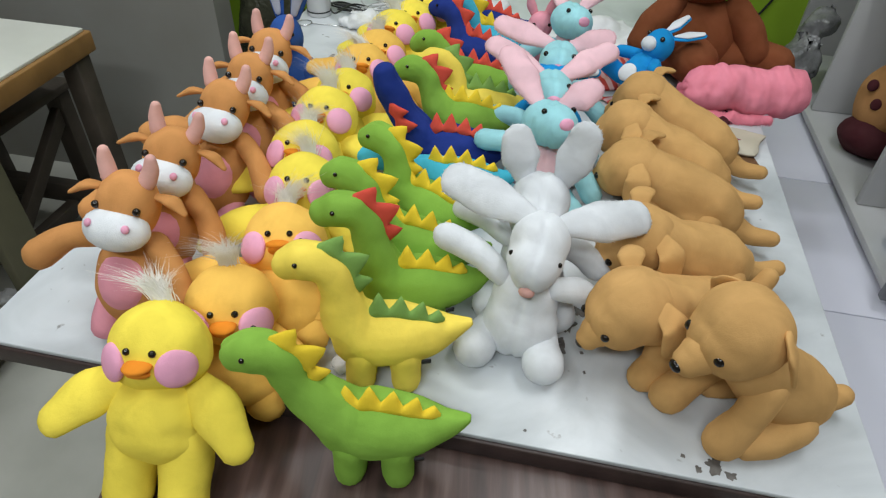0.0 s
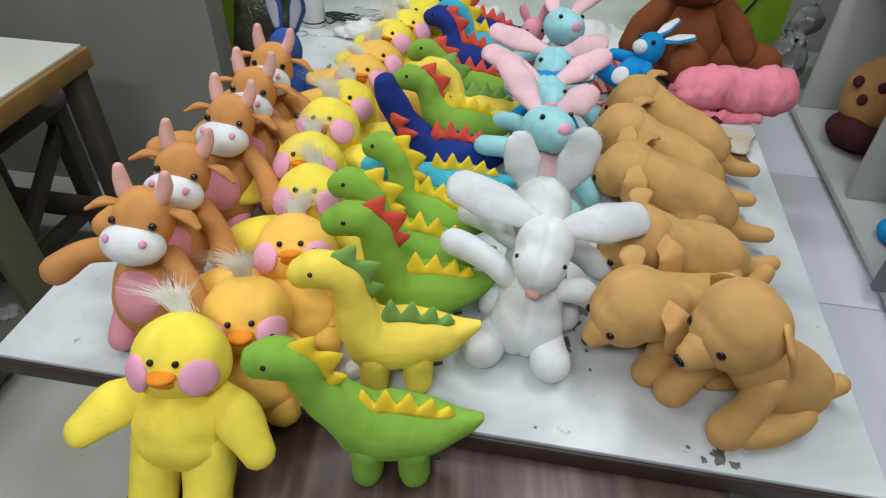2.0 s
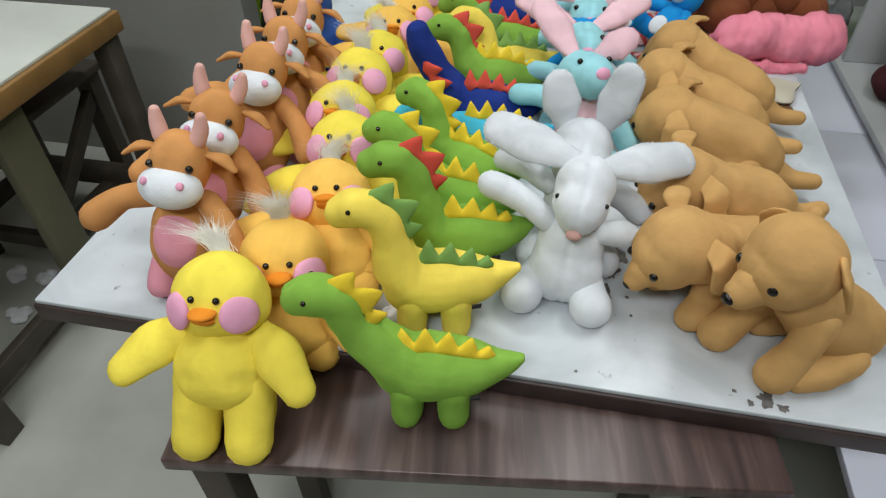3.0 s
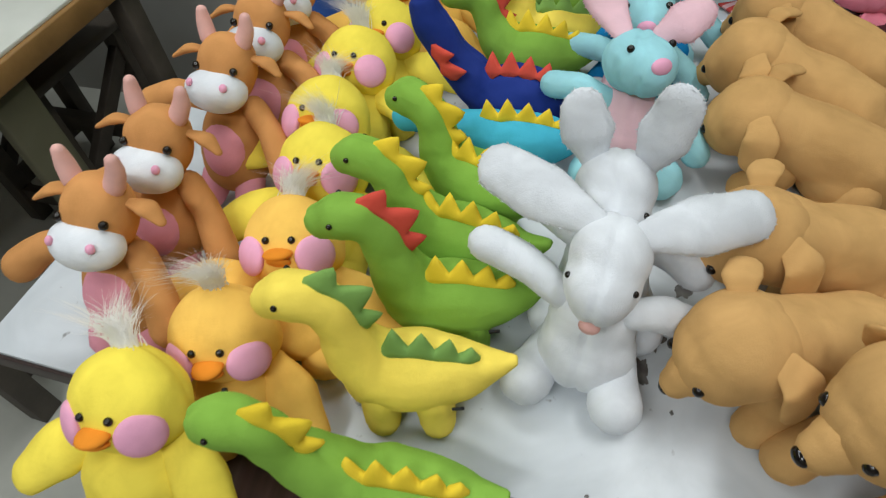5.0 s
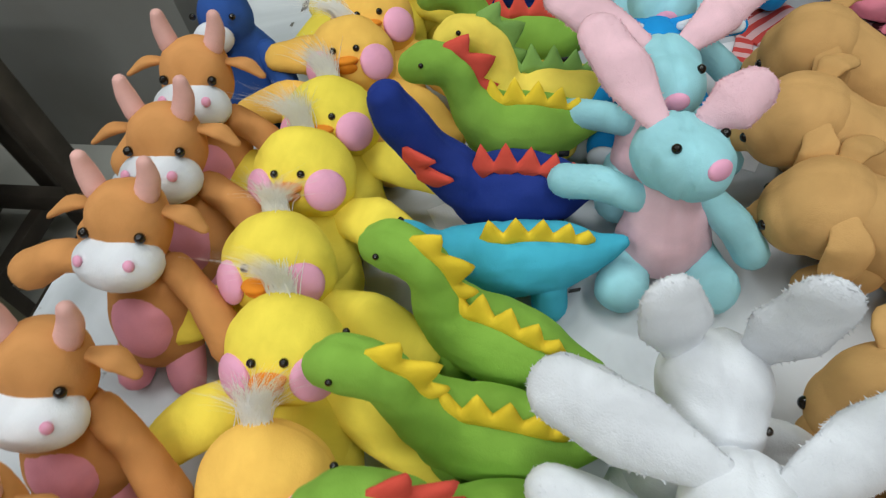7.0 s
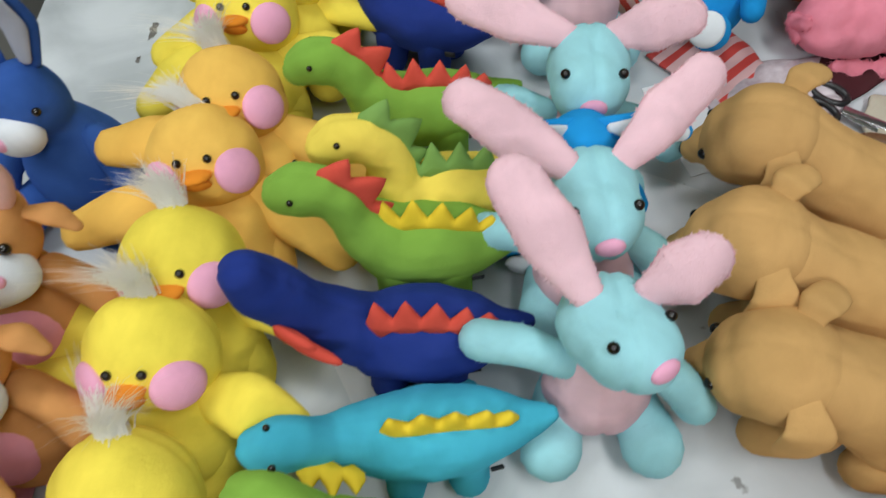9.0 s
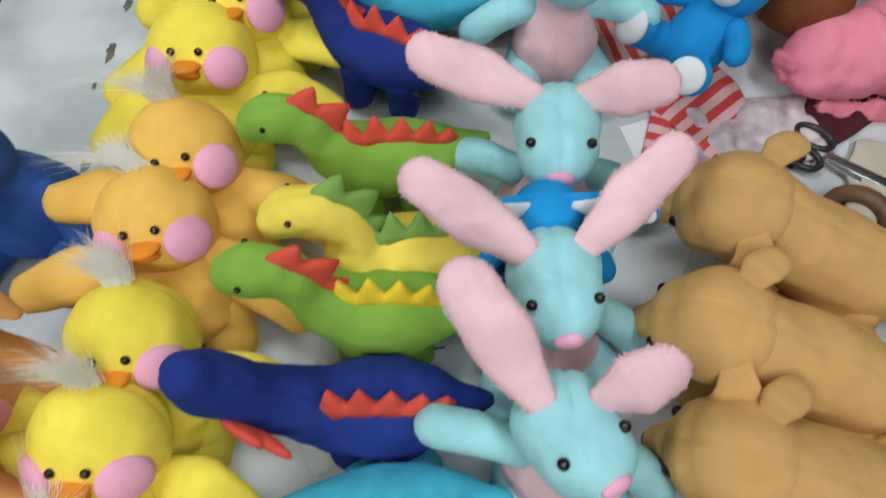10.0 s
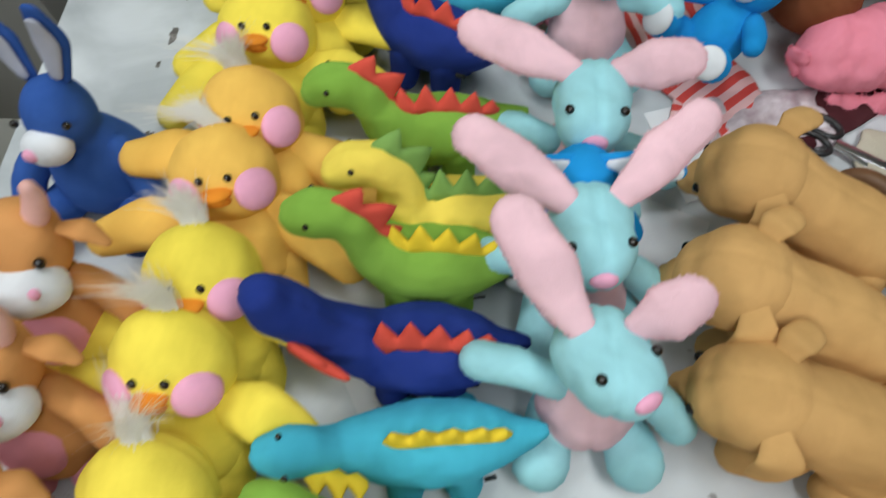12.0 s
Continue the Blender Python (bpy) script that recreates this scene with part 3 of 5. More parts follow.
def rabbit(head, skin, inner, label, ears, yaw=0.0, tilt=0.0, roll=0.0, seed=0, arms=((-0.095, -0.03, -0.01), (0.08, -0.03, -0.045)), chest=None, ear_fat=0.025, nod=0.0, feet=-0.03, wide=1.0, turn=0.0):
    """Long-eared rabbit sitting, facing -y. head: the middle of its head; ears: how far the tips reach from the ear roots, in the upright frame; nod, turn: of the head on the neck; feet: how far the legs reach out."""
    a = radians(-tilt)
    hl = Vector((0, -0.012, (head[2] - TABLE - 0.012 * math.sin(a)) / math.cos(a)))
    m = pose(0, 0, 0, tilt, roll, yaw).to_3x3()
    off = m @ hl
    root = thing("plush_rabbit", Matrix.Translation((head[0] - off.x, head[1] - off.y, TABLE)) @ m.to_4x4(), label, "plush toy", "plush rabbits")
    level = pose(0, 0, 0, tilt, roll, 0).to_3x3().inverted()
    k = hl.z - 0.165
    bm = fresh()
    ell(bm, (0, -0.002, 0.055 + k * 0.3), (0.052, 0.046, 0.055 + k * 0.3), taper=0.06)
    ell(bm, (0, 0.002, 0.090 + k * 0.6), (0.046, 0.041, 0.055 + k * 0.4), taper=0.2)
    part("body", furred(seam(pucker(melt(bm, "body", 0.004, 5), 0.0035, 30, seed), 0, 0.0, 0.003), 6500, 0.0036, seed), chest or skin, root)
    face = pose(0, 0, 0, nod, 0, turn)
    fm = face.to_3x3()
    bm = fresh()
    ell(bm, fm @ Vector((0, 0.008, 0.008)), (0.043 * wide, 0.041, 0.041), (nod, 0, turn))
    ell(bm, fm @ Vector((0, -0.012, -0.010)), (0.040 * wide, 0.042, 0.038), (nod + 30, 0, turn))
    ell(bm, fm @ Vector((0, -0.021, -0.021)), (0.031 * wide, 0.029, 0.028), (nod + 38, 0, turn))
    hm = furred(seam(pucker(melt(bm, "head", 0.0036, 8), 0.002, 34, seed + 2), 0, 0.0, 0.0026), 7000, 0.0036, seed + 1)
    hd = part("head", hm, skin, root)
    hd.matrix_basis = Matrix.Translation(hl)
    for s in (-1, 1):
        bead(root, hl + fm @ (Vector((s * 0.0335 * wide, -0.028, 0.002)) if skin is WHITE else Vector((s * 0.0275, -0.0385, 0.004))), 0.0034 if skin is WHITE else 0.005)
    bm = fresh()
    if skin is WHITE:
        ell(bm, hl + fm @ Vector((0, -0.044, -0.039)), (0.0105, 0.0075, 0.0075), (nod + 35, 0, turn), 14, 10)
        part("nose", bm, HORN, root, "small pink nose")
    else:
        ell(bm, hl + fm @ Vector((0, -0.0475, -0.028)), (0.0135, 0.006, 0.0105), (nod + 35, 0, turn), 14, 10)
        part("nose", bm, CHEEK, root, "pink nose patch")
    for s, e in zip((-1, 1), ears):
        r = hl + Vector((s * 0.026 * wide, 0.012, 0.036))
        e = level @ Vector(e)
        bm = fresh()
        limb(bm, [r, r + e * 0.5, r + e], [0.014, ear_fat, ear_fat * 0.85], 14, 14, flat=0.42, side=level @ Vector((0, -0.6, 0.8)))
        part("ear", furred(pucker(mesh_of(bm, "ear"), 0.0025, 30, seed + 4), 5600, 0.0042, seed + 5), inner, root, "long fluffy ear")
    for s, a in zip((-1, 1), arms):
        sh = Vector((s * 0.036, -0.006, 0.112 + k))
        a = Vector(a)
        bm = fresh()
        limb(bm, [sh, sh + a * 0.5 + Vector((0, 0, 0.006)), sh + a], [0.016, 0.019, 0.019], 10, 14)
        part("arm", furred(pucker(mesh_of(bm, "arm"), 0.002, 35, seed), 2200, 0.0045, seed + 7), skin, root)
    for s in (-1, 1):
        bm = fresh()
        limb(bm, [level @ Vector(q) for q in ((s * 0.030, feet + 0.055, 0.032), (s * 0.041, feet + 0.022, 0.029), (s * 0.047, feet, 0.030))], [0.025, 0.026, 0.029], 10, 16)
        part("leg", furred(pucker(mesh_of(bm, "leg"), 0.002, 35, seed), 2600, 0.0045, seed + 9), skin, root)
    return root


def ear_flap(bm, root_at, tip, wide):
    mid = (Vector(root_at) + Vector(tip)) / 2 + Vector((0, 0, 0.006))
    limb(bm, [root_at, mid, tip], [wide * 0.8, wide, wide * 0.72], 10, 14, flat=0.26, side=(0.3, (Vector(tip) - Vector(root_at)).y * 8, 0.6))


def lying_dog(head, yaw, label, seed=0, tail=(0.066, -0.006, -0.004)):
    """Dog on its belly, head towards -x. head: the middle of its head."""
    m = pose(0, 0, 0, 0, 0, yaw).to_3x3()
    hl = Vector((-0.105, 0, head[2] - TABLE))
    top = hl.z
    off = m @ hl
    root = thing("plush_dog", Matrix.Translation((head[0] - off.x, head[1] - off.y, TABLE)) @ m.to_4x4(), label, "plush toy", "plush dogs")
    bm = fresh()
    limb(bm, [(-0.098, 0, top - 0.002), (-0.052, 0, top * 0.45 + 0.044), (-0.006, 0, 0.082), (0.034, 0, 0.068), (0.050, 0, 0.060)], [0.0505, 0.0475, 0.050, 0.050, 0.044], 18, 20)
    ell(bm, (0.018, 0, 0.056), (0.060, 0.057, 0.050))
    part("body", seam(pucker(melt(bm, "body", 0.004, 8), 0.003, 24, seed), 1, 0.0, 0.0016), CARAMEL, root)
    bm = fresh()
    ell(bm, hl + Vector((0.002, 0, 0.001)), (0.052, 0.0535, 0.051), u=28, v=18)
    ell(bm, hl + Vector((-0.014, 0, -0.012)), (0.044, 0.048, 0.043), u=24, v=16)
    part("head", seam(pucker(melt(bm, "head", 0.0036, 5), 0.0018, 28, seed + 1), 1, 0.0, 0.0014), CARAMEL, root)
    bm = fresh()
    limb(bm, [hl + Vector((-0.034, 0, -0.026)), hl + Vector((-0.046, 0, -0.036)), hl + Vector((-0.052, 0, -0.042))], [0.025, 0.0215, 0.017], 8, 16)
    sn = part("snout", bm, CARAMEL, root)
    bm = fresh()
    ell(bm, hl + Vector((-0.064, 0, -0.048)), (0.0055, 0.008, 0.006))
    part("nose", bm, EYE, sn, "black nose")
    for s in (-1, 1):
        bead(root, hl + Vector((-0.0485, s * 0.026, -0.016)), 0.006)
        bm = fresh()
        if s < 0:
            limb(bm, [hl + Vector((0.014, -0.044, 0.026)), hl + Vector((0.022, -0.060, 0.014)), hl + Vector((0.022, -0.066, -0.010))], [0.014, 0.0205, 0.0195], 14, 18, flat=0.24, side=(0.1, -1, 0.55))
        else:
            limb(bm, [hl + Vector((0.010, 0.034, 0.040)), hl + Vector((0.014, 0.043, 0.045)), hl + Vector((0.022, 0.053, 0.043))], [0.013, 0.0175, 0.0165], 14, 18, flat=0.34, side=(-0.5, -0.4, 0.8))
        part("ear", pucker(mesh_of(bm, "ear"), 0.0012, 40, seed + s), CARAMEL, root, "floppy ear")
        for x, y in ((-0.066, 0.036), (0.026, 0.044)):
            bm = fresh()
            limb(bm, [(x + 0.012, s * (y - 0.006), 0.056), (x, s * y, 0.034), (x - 0.020, s * (y + 0.004), 0.022)], [0.026, 0.0235, 0.0215], 8, 14)
            part("leg", bm, CARAMEL, root)
    t0 = Vector((0.076, 0, 0.046))
    bm = fresh()
    limb(bm, [t0, t0 + Vector(tail) * 0.5 + Vector((0, 0, -0.008)), t0 + Vector(tail)], [0.021, 0.0165, 0.0135], 12, 14)
    part("tail", bm, CARAMEL, root)
    return root


# dinosaurs
dino((-0.264, 0.444, 0.935), 9, GREEN, CRESTYEL, CRESTYEL, "green plush dinosaur with yellow crests on dark bench", base=BENCH, seed=1, head=(-0.140, 0.0), up=0.084)
dino((-0.246, 0.557, 0.972), 13, DINOYEL, DARKGREEN, DARKGREEN, "yellow plush dinosaur with green crests on white table", seed=2, lean=-2)
dino((-0.234, 0.651, 0.978), 12, GREEN, RED, CRESTYEL, "green plush dinosaur with red neck and yellow back crest", seed=3)
dino((-0.270, 0.763, 0.955), -3, GREEN, CRESTYEL, CRESTYEL, "green plush dinosaur with yellow crests, head stretched out", seed=4, lean=-4, head=(-0.120, -0.006))
dino((-0.260, 0.886, 0.947), -18, GREEN, CRESTYEL, CRESTYEL, "green plush dinosaur with yellow crests, head raised", seed=5, lean=-3)
dino((-0.268, 0.935, 0.877), 8, CYAN, CRESTYEL, CRESTYEL, "cyan plush dinosaur with yellow crests, neck stretched forward", seed=6, lean=0, head=(-0.140, -0.004), flop=-0.12, twist=True, up=0.062)
dino((-0.280, 1.050, 0.950), 3, NAVY, RED, RED, "royal blue plush dinosaur with red crests, lying low", seed=7, lean=-3, head=(-0.130, 0.0), flop=-0.4, twist=True, up=0.066, fat=1.12, raised=True)
dino((-0.264, 1.148, 0.943), 3, GREEN, RED, CRESTYEL, "green plush dinosaur with red neck and yellow back crest", seed=8, lean=-7, head=(-0.116, 0.0))
dino((-0.230, 1.209, 0.941), 12, DINOYEL, DARKGREEN, DARKGREEN, "yellow plush dinosaur with green crests, squeezed between others", seed=9, lean=-16, head=(-0.100, 0.0))
dino((-0.270, 1.310, 0.930), 7, GREEN, RED, RED, "green plush dinosaur with coral red crests", seed=10, lean=-8, head=(-0.116, 0.0))
dino((-0.280, 1.490, 0.935), -19, NAVY, RED, RED, "royal blue plush dinosaur with coral red crests", seed=11, lean=-2, head=(-0.112, 0.0))
dino((-0.257, 1.549, 0.935), -8, CYAN, CRESTYEL, CRESTYEL, "cyan plush dinosaur with yellow crests at far end", seed=12, lean=-2)
dino((-0.275, 1.645, 0.930), -8, NAVY, RED, RED, "royal blue plush dinosaur with red crests at far end", seed=13, lean=-2)

# ducks
duck((-0.380, 0.438, 0.922), YELLOW, "lemon yellow plush duck with pink cheeks on bench edge", 6, -32, size=0.98, base=BENCH, seed=21, arms=((-0.070, -0.02, -0.047), (0.056, -0.02, -0.056)))
duck((-0.340, 0.536, 0.890), ORANGE, "apricot plush duck with pink cheeks behind yellow one", 16, -24, base=BENCH, seed=22, arms=((-0.040, -0.02, -0.055), (0.038, -0.03, -0.060)))
duck((-0.322, 0.672, 0.911), ORANGE, "apricot plush duck with outspread wings", 14, -44, seed=23, arms=((-0.10, -0.01, -0.01), (0.08, -0.02, -0.06)))
duck((-0.342, 0.790, 0.916), YELLOW, "lemon yellow plush duck with pink cheeks", 6, -42, seed=24, arms=((-0.09, -0.02, -0.05), (0.09, -0.02, -0.06)))
duck((-0.380, 0.884, 0.916), YELLOW, "lemon yellow plush duck with tuft before its face", 2, -42, seed=25)
duck((-0.385, 1.000, 0.920), YELLOW, "lemon yellow plush duck looking ahead", 2, -42, seed=26, arms=((-0.08, 0.02, 0.0), (0.075, -0.02, -0.02)))
duck((-0.375, 1.090, 0.916), YELLOW, "lemon yellow plush duck half hidden", 6, -42, seed=27)
duck((-0.373, 1.207, 0.918), ORANGE, "apricot plush duck with wings spread to both sides", 12, -44, seed=28, arms=((-0.10, 0.0, -0.005), (0.07, -0.02, -0.07)))
duck((-0.360, 1.284, 0.916), ORANGE, "apricot plush duck leaning on its neighbour", 14, -42, seed=29, arms=((-0.09, 0.0, 0.02), (0.08, 0.0, -0.07)))
duck((-0.371, 1.412, 0.914), YELLOW, "lemon yellow plush duck with pink cheeks, upright", 0, -42, seed=30, arms=((-0.085, -0.01, -0.06), (0.09, 0.0, -0.02)))
duck((-0.338, 1.480, 0.915), YELLOW, "lemon yellow plush duck at far end", 10, -42, seed=31)
duck((-0.319, 1.562, 0.915), YELLOW, "lemon yellow plush duck beside cotton fill", 0, -34, seed=32)

# cows
cow((-0.505, 0.634, 0.955), "tan plush cow with white muzzle and pink horns", 4, -18, roll=7, seed=41, arms=((-0.085, -0.01, -0.045), (0.06, -0.05, -0.05)))
cow((-0.511, 0.752, 0.955), "tan plush cow with pink belly, second in row", 6, -22, roll=12, seed=42, arms=((-0.06, -0.02, -0.05), (0.06, -0.03, -0.075)))
cow((-0.503, 0.900, 0.955), "tan plush cow with pink belly, muzzle raised", 2, -22, roll=7, seed=43, arms=((-0.085, 0.0, -0.02), (0.06, -0.03, -0.065)))
cow((-0.507, 1.003, 0.955), "tan plush cow with white muzzle and pink horns", 6, -22, roll=5, seed=44, arms=((-0.06, -0.02, -0.05), (0.065, -0.03, -0.05)))
cow((-0.515, 1.110, 0.955), "tan plush cow at row end beside blue toy", 8, -22, roll=7, seed=45, arms=((-0.06, -0.02, -0.05), (0.07, -0.02, -0.06)))

# rabbits
rabbit((0.021, 0.700, 0.930), WHITE, WHITE, "white fluffy plush rabbit sitting with spread ears", ((-0.100, 0.034, 0.010), (0.088, 0.070, -0.018)), -5, -14, roll=4, seed=51, arms=((-0.085, 0.0, 0.035), (0.05, 0.035, -0.02)), ear_fat=0.030, wide=0.92, nod=4, feet=-0.034)
rabbit((0.014, 0.790, 0.930), WHITE, WHITE, "white fluffy plush rabbit with upright ears", ((-0.016, 0.008, 0.052), (0.020, 0.002, 0.072)), 0, -14, seed=52, ear_fat=0.026, arms=((-0.07, 0.03, 0.02), (0.06, 0.0, -0.03)))
rabbit((0.010, 1.044, 0.918), BABYBLUE, BABYPINK, "pale blue plush rabbit with pink ears and belly", ((-0.050, 0.080, 0.040), (0.036, 0.014, 0.018)), 4, -14, seed=53, chest=BABYPINK, arms=((-0.072, 0.02, 0.010), (0.052, -0.020, -0.060)), nod=-46, turn=28, feet=-0.044, ear_fat=0.027)
rabbit((0.003, 1.168, 0.912), BABYBLUE, BABYPINK, "pale blue plush rabbit with ears spread in a V", ((-0.079, 0.065, 0.021), (0.081, 0.062, 0.021)), 8, -18, seed=54, chest=BABYPINK, arms=((-0.080, 0.03, 0.0), (0.05, 0.0, -0.06)), nod=-26, feet=-0.03)
rabbit((0.009, 1.322, 0.905), BABYBLUE, BABYPINK, "pale blue plush rabbit with ears held sideways", ((-0.1, 0.036, 0.015), (0.058, -0.0, 0.021)), 0, -18, seed=55, chest=BABYPINK, arms=((-0.07, 0.03, 0.0), (0.07, 0.01, -0.05)), nod=-24, feet=-0.03)
rabbit((0.022, 1.528, 0.915), BABYBLUE, BABYPINK, "pale blue plush rabbit with upright pink ears", ((-0.02, 0.113, 0.042), (0.075, 0.104, 0.047)), 4, -16, seed=56, chest=BABYPINK, arms=((-0.06, -0.01, -0.02), (0.06, -0.01, -0.01)), nod=-36, turn=26, feet=-0.035)

# dogs
lying_dog((0.148, 0.674, 0.882), 30, "caramel plush dog on its belly behind sitting one", 61, tail=(0.050, 0.010, 0.055))
lying_dog((0.158, 0.812, 0.884), 21, "caramel plush dog lying, floppy ears", 62)
lying_dog((0.158, 1.035, 0.862), -14, "caramel plush dog lying, floppy ears", 63)
lying_dog((0.150, 1.145, 0.876), -16, "caramel plush dog lying pressed against another", 64)
lying_dog((0.180, 1.260, 0.882), -19, "caramel plush dog lying beside fabric scraps", 65)


def sitting_dog():
    root = thing("plush_dog", pose(0.340, 0.635, TABLE, 0, 0, 21), "caramel plush dog sitting upright at table edge", "plush toy", "plush dogs")
    bm = fresh()
    limb(bm, [(0.024, 0.0, 0.050), (-0.004, 0.0, 0.070), (-0.052, 0.0, 0.120)], [0.051, 0.052, 0.042], 14, 18)
    part("body", seam(pucker(melt(bm, "body", 0.0042, 6), 0.002, 30, 3), 1, 0.0, 0.0014), CARAMEL, root)
    hl = Vector((0, 0, 0))
    bm = fresh()
    ell(bm, hl, (0.051, 0.055, 0.052), u=28, v=18)
    ell(bm, (-0.012, 0, -0.010), (0.047, 0.050, 0.046), u=24, v=16)
    head_part = part("head", seam(pucker(melt(bm, "head", 0.0036, 5), 0.0018, 28, 5), 1, 0.0, 0.0014), CARAMEL, root)
    head_part.matrix_basis = pose(-0.090, 0.002, 0.181, 0, -8, 8)
    bm = fresh()
    limb(bm, [hl + Vector((-0.036, 0, -0.016)), hl + Vector((-0.053, 0, -0.024)), hl + Vector((-0.062, 0, -0.028))], [0.0265, 0.023, 0.019], 8, 16)
    part("snout", bm, CARAMEL, head_part)
    bm = fresh()
    ell(bm, hl + Vector((-0.079, 0, -0.028)), (0.006, 0.009, 0.007))
    part("nose", bm, EYE, head_part, "black nose")
    for s in (-1, 1):
        bead(head_part, hl + Vector((-0.047, s * 0.027, -0.002)), 0.0068)
        bm = fresh()
        ear_flap(bm, hl + Vector((0.016, s * 0.050, 0.020)), hl + Vector((0.020, s * 0.062, -0.016)), 0.020)
        part("ear", pucker(mesh_of(bm, "ear"), 0.002, 60, 6 + s), CARAMEL, head_part, "floppy ear")
    for tip in ((-0.082, -0.040, 0.024), (-0.120, 0.034, 0.024)):
        s = 1 if tip[1] > 0 else -1
        bm = fresh()
        limb(bm, [(-0.046, s * 0.030, 0.105), ((tip[0] - 0.046) / 2, s * 0.038, 0.062), tip], [0.021, 0.0205, 0.0255], 10, 14)
        part("foreleg", pucker(mesh_of(bm, "foreleg"), 0.0015, 50, 8), CARAMEL, root)
    for s in (-1, 1):
        bm = fresh()
        limb(bm, [(0.012, s * 0.036, 0.034), (-0.022, s * 0.044, 0.026), (-0.052, s * 0.046, 0.021)], [0.027, 0.026, 0.021], 10, 14)
        part("hindleg", pucker(mesh_of(bm, "hindleg"), 0.0015, 50, 9), CARAMEL, root)
    bm = fresh()
    limb(bm, [(0.060, 0.0, 0.042), (0.078, -0.004, 0.030), (0.094, -0.008, 0.038)], [0.018, 0.018, 0.015], 10, 12)
    part("tail", bm, CARAMEL, root)


sitting_dog()


# ---- other toys ----
def deep_blue_toy():
    root = thing("plush_rabbit", pose(-0.562, 1.266, TABLE, -12, 0, 0), "deep blue plush rabbit with grey-lined ears, facing cows", "plush toy", "plush rabbits")
    bm = fresh()
    ell(bm, (0.005, 0, 0.07), (0.062, 0.055, 0.07), taper=0.3)
    ell(bm, (0, -0.012, 0.152), (0.036, 0.039, 0.046))
    part("body", pucker(melt(bm, "body", 0.0045, 8), 0.003, 26, 71), DENIM, root)
    bm = fresh()
    ell(bm, (-0.004, -0.05, 0.138), (0.027, 0.021, 0.022), (10, 0, 0))
    mz = part("muzzle", bm, WHITE, root, "white muzzle")
    bm = fresh()
    ell(bm, (-0.012, -0.068, 0.142), (0.009, 0.006, 0.008))
    part("nose", bm, CHEEK, mz, "pink nose")
    for s in (-1, 1):
        bead(root, (s * 0.028, -0.045, 0.165), 0.0045)
        bm = fresh()
        limb(bm, [(s * 0.018, 0.0, 0.195), (s * 0.026, 0.004, 0.235), (s * 0.03, -0.004, 0.27)], [0.011, 0.019, 0.010], 12, 14, flat=0.4, side=(0, 1, 0.2))
        e = part("ear", bm, DENIM, root, "long upright ear")
        bm = fresh()
        limb(bm, [(s * 0.018, -0.007, 0.20), (s * 0.026, -0.005, 0.235), (s * 0.03, -0.011, 0.262)], [0.007, 0.013, 0.007], 12, 12, flat=0.3, side=(0, 1, 0.2))
        part("ear_lining", bm, GREYFUR, e, "grey ear lining")
        bm = fresh()
        limb(bm, [(s * 0.045, -0.01, 0.10), (s * 0.07, -0.03, 0.07), (s * 0.078, -0.045, 0.045)], [0.018, 0.019, 0.018], 10, 12)
        part("arm", bm, DENIM, root)
        bm = fresh()
        limb(bm, [(s * 0.04, -0.02, 0.028), (s * 0.055, -0.055, 0.027), (s * 0.06, -0.08, 0.027)], [0.025, 0.025, 0.026], 10, 12)
        part("leg", bm, DENIM, root)


deep_blue_toy()


def small_blue_rabbit(m, label, ears):
    root = thing("plush_rabbit", m, label, "plush toy", "small blue rabbits")
    bm = fresh()
    ell(bm, (0, 0, 0.05), (0.034, 0.034, 0.048), taper=0.2)
    part("body", pucker(melt(bm, "body", 0.0038, 5), 0.0015, 40, 81), SKYBLUE, root)
    bm = fresh()
    ell(bm, (0, -0.006, 0.108), (0.030, 0.032, 0.034))
    part("head", pucker(mesh_of(bm, "head"), 0.001, 40, 82), SKYBLUE, root)
    bm = fresh()
    ell(bm, (0, -0.032, 0.098), (0.017, 0.014, 0.015))
    part("muzzle", bm, WHITE, root, "white muzzle")
    for s, e in zip((-1, 1), ears):
        bead(root, (s * 0.019, -0.030, 0.117), 0.005)
        e = Vector(e)
        r = Vector((s * 0.012, 0.0, 0.134))
        bm = fresh()
        limb(bm, [r, r + e * 0.5, r + e], [0.007, 0.0135, 0.008], 12, 12, flat=0.35, side=(0.1, -0.8, 0.6))
        ear = part("ear", bm, SKYBLUE, root)
        q = Vector((0, -0.0035, 0.003))
        bm = fresh()
        limb(bm, [r + e * 0.12 + q, r + e * 0.52 + q, r + e * 0.97 + q], [0.004, 0.0115, 0.0066], 12, 12, flat=0.3, side=(0.1, -0.8, 0.6))
        part("ear_lining", bm, WHITE, ear, "white ear lining")
        bm = fresh()
        limb(bm, [(s * 0.026, -0.008, 0.074), (s * 0.042, -0.02, 0.066), (s * 0.05, -0.03, 0.06)], [0.012, 0.013, 0.012], 8, 12)
        part("arm", bm, SKYBLUE, root)
        bm = fresh()
        limb(bm, [(s * 0.022, -0.012, 0.022), (s * 0.034, -0.038, 0.022), (s * 0.038, -0.055, 0.024)], [0.018, 0.018, 0.02], 8, 14)
        leg = part("leg", bm, SKYBLUE, root)
        bm = fresh()
        ell(bm, (s * 0.039, -0.073, 0.025), (0.0185, 0.006, 0.0185), (0, 0, s * 8))
        part("sole", bm, WHITE, leg, "round white sole")
    return root


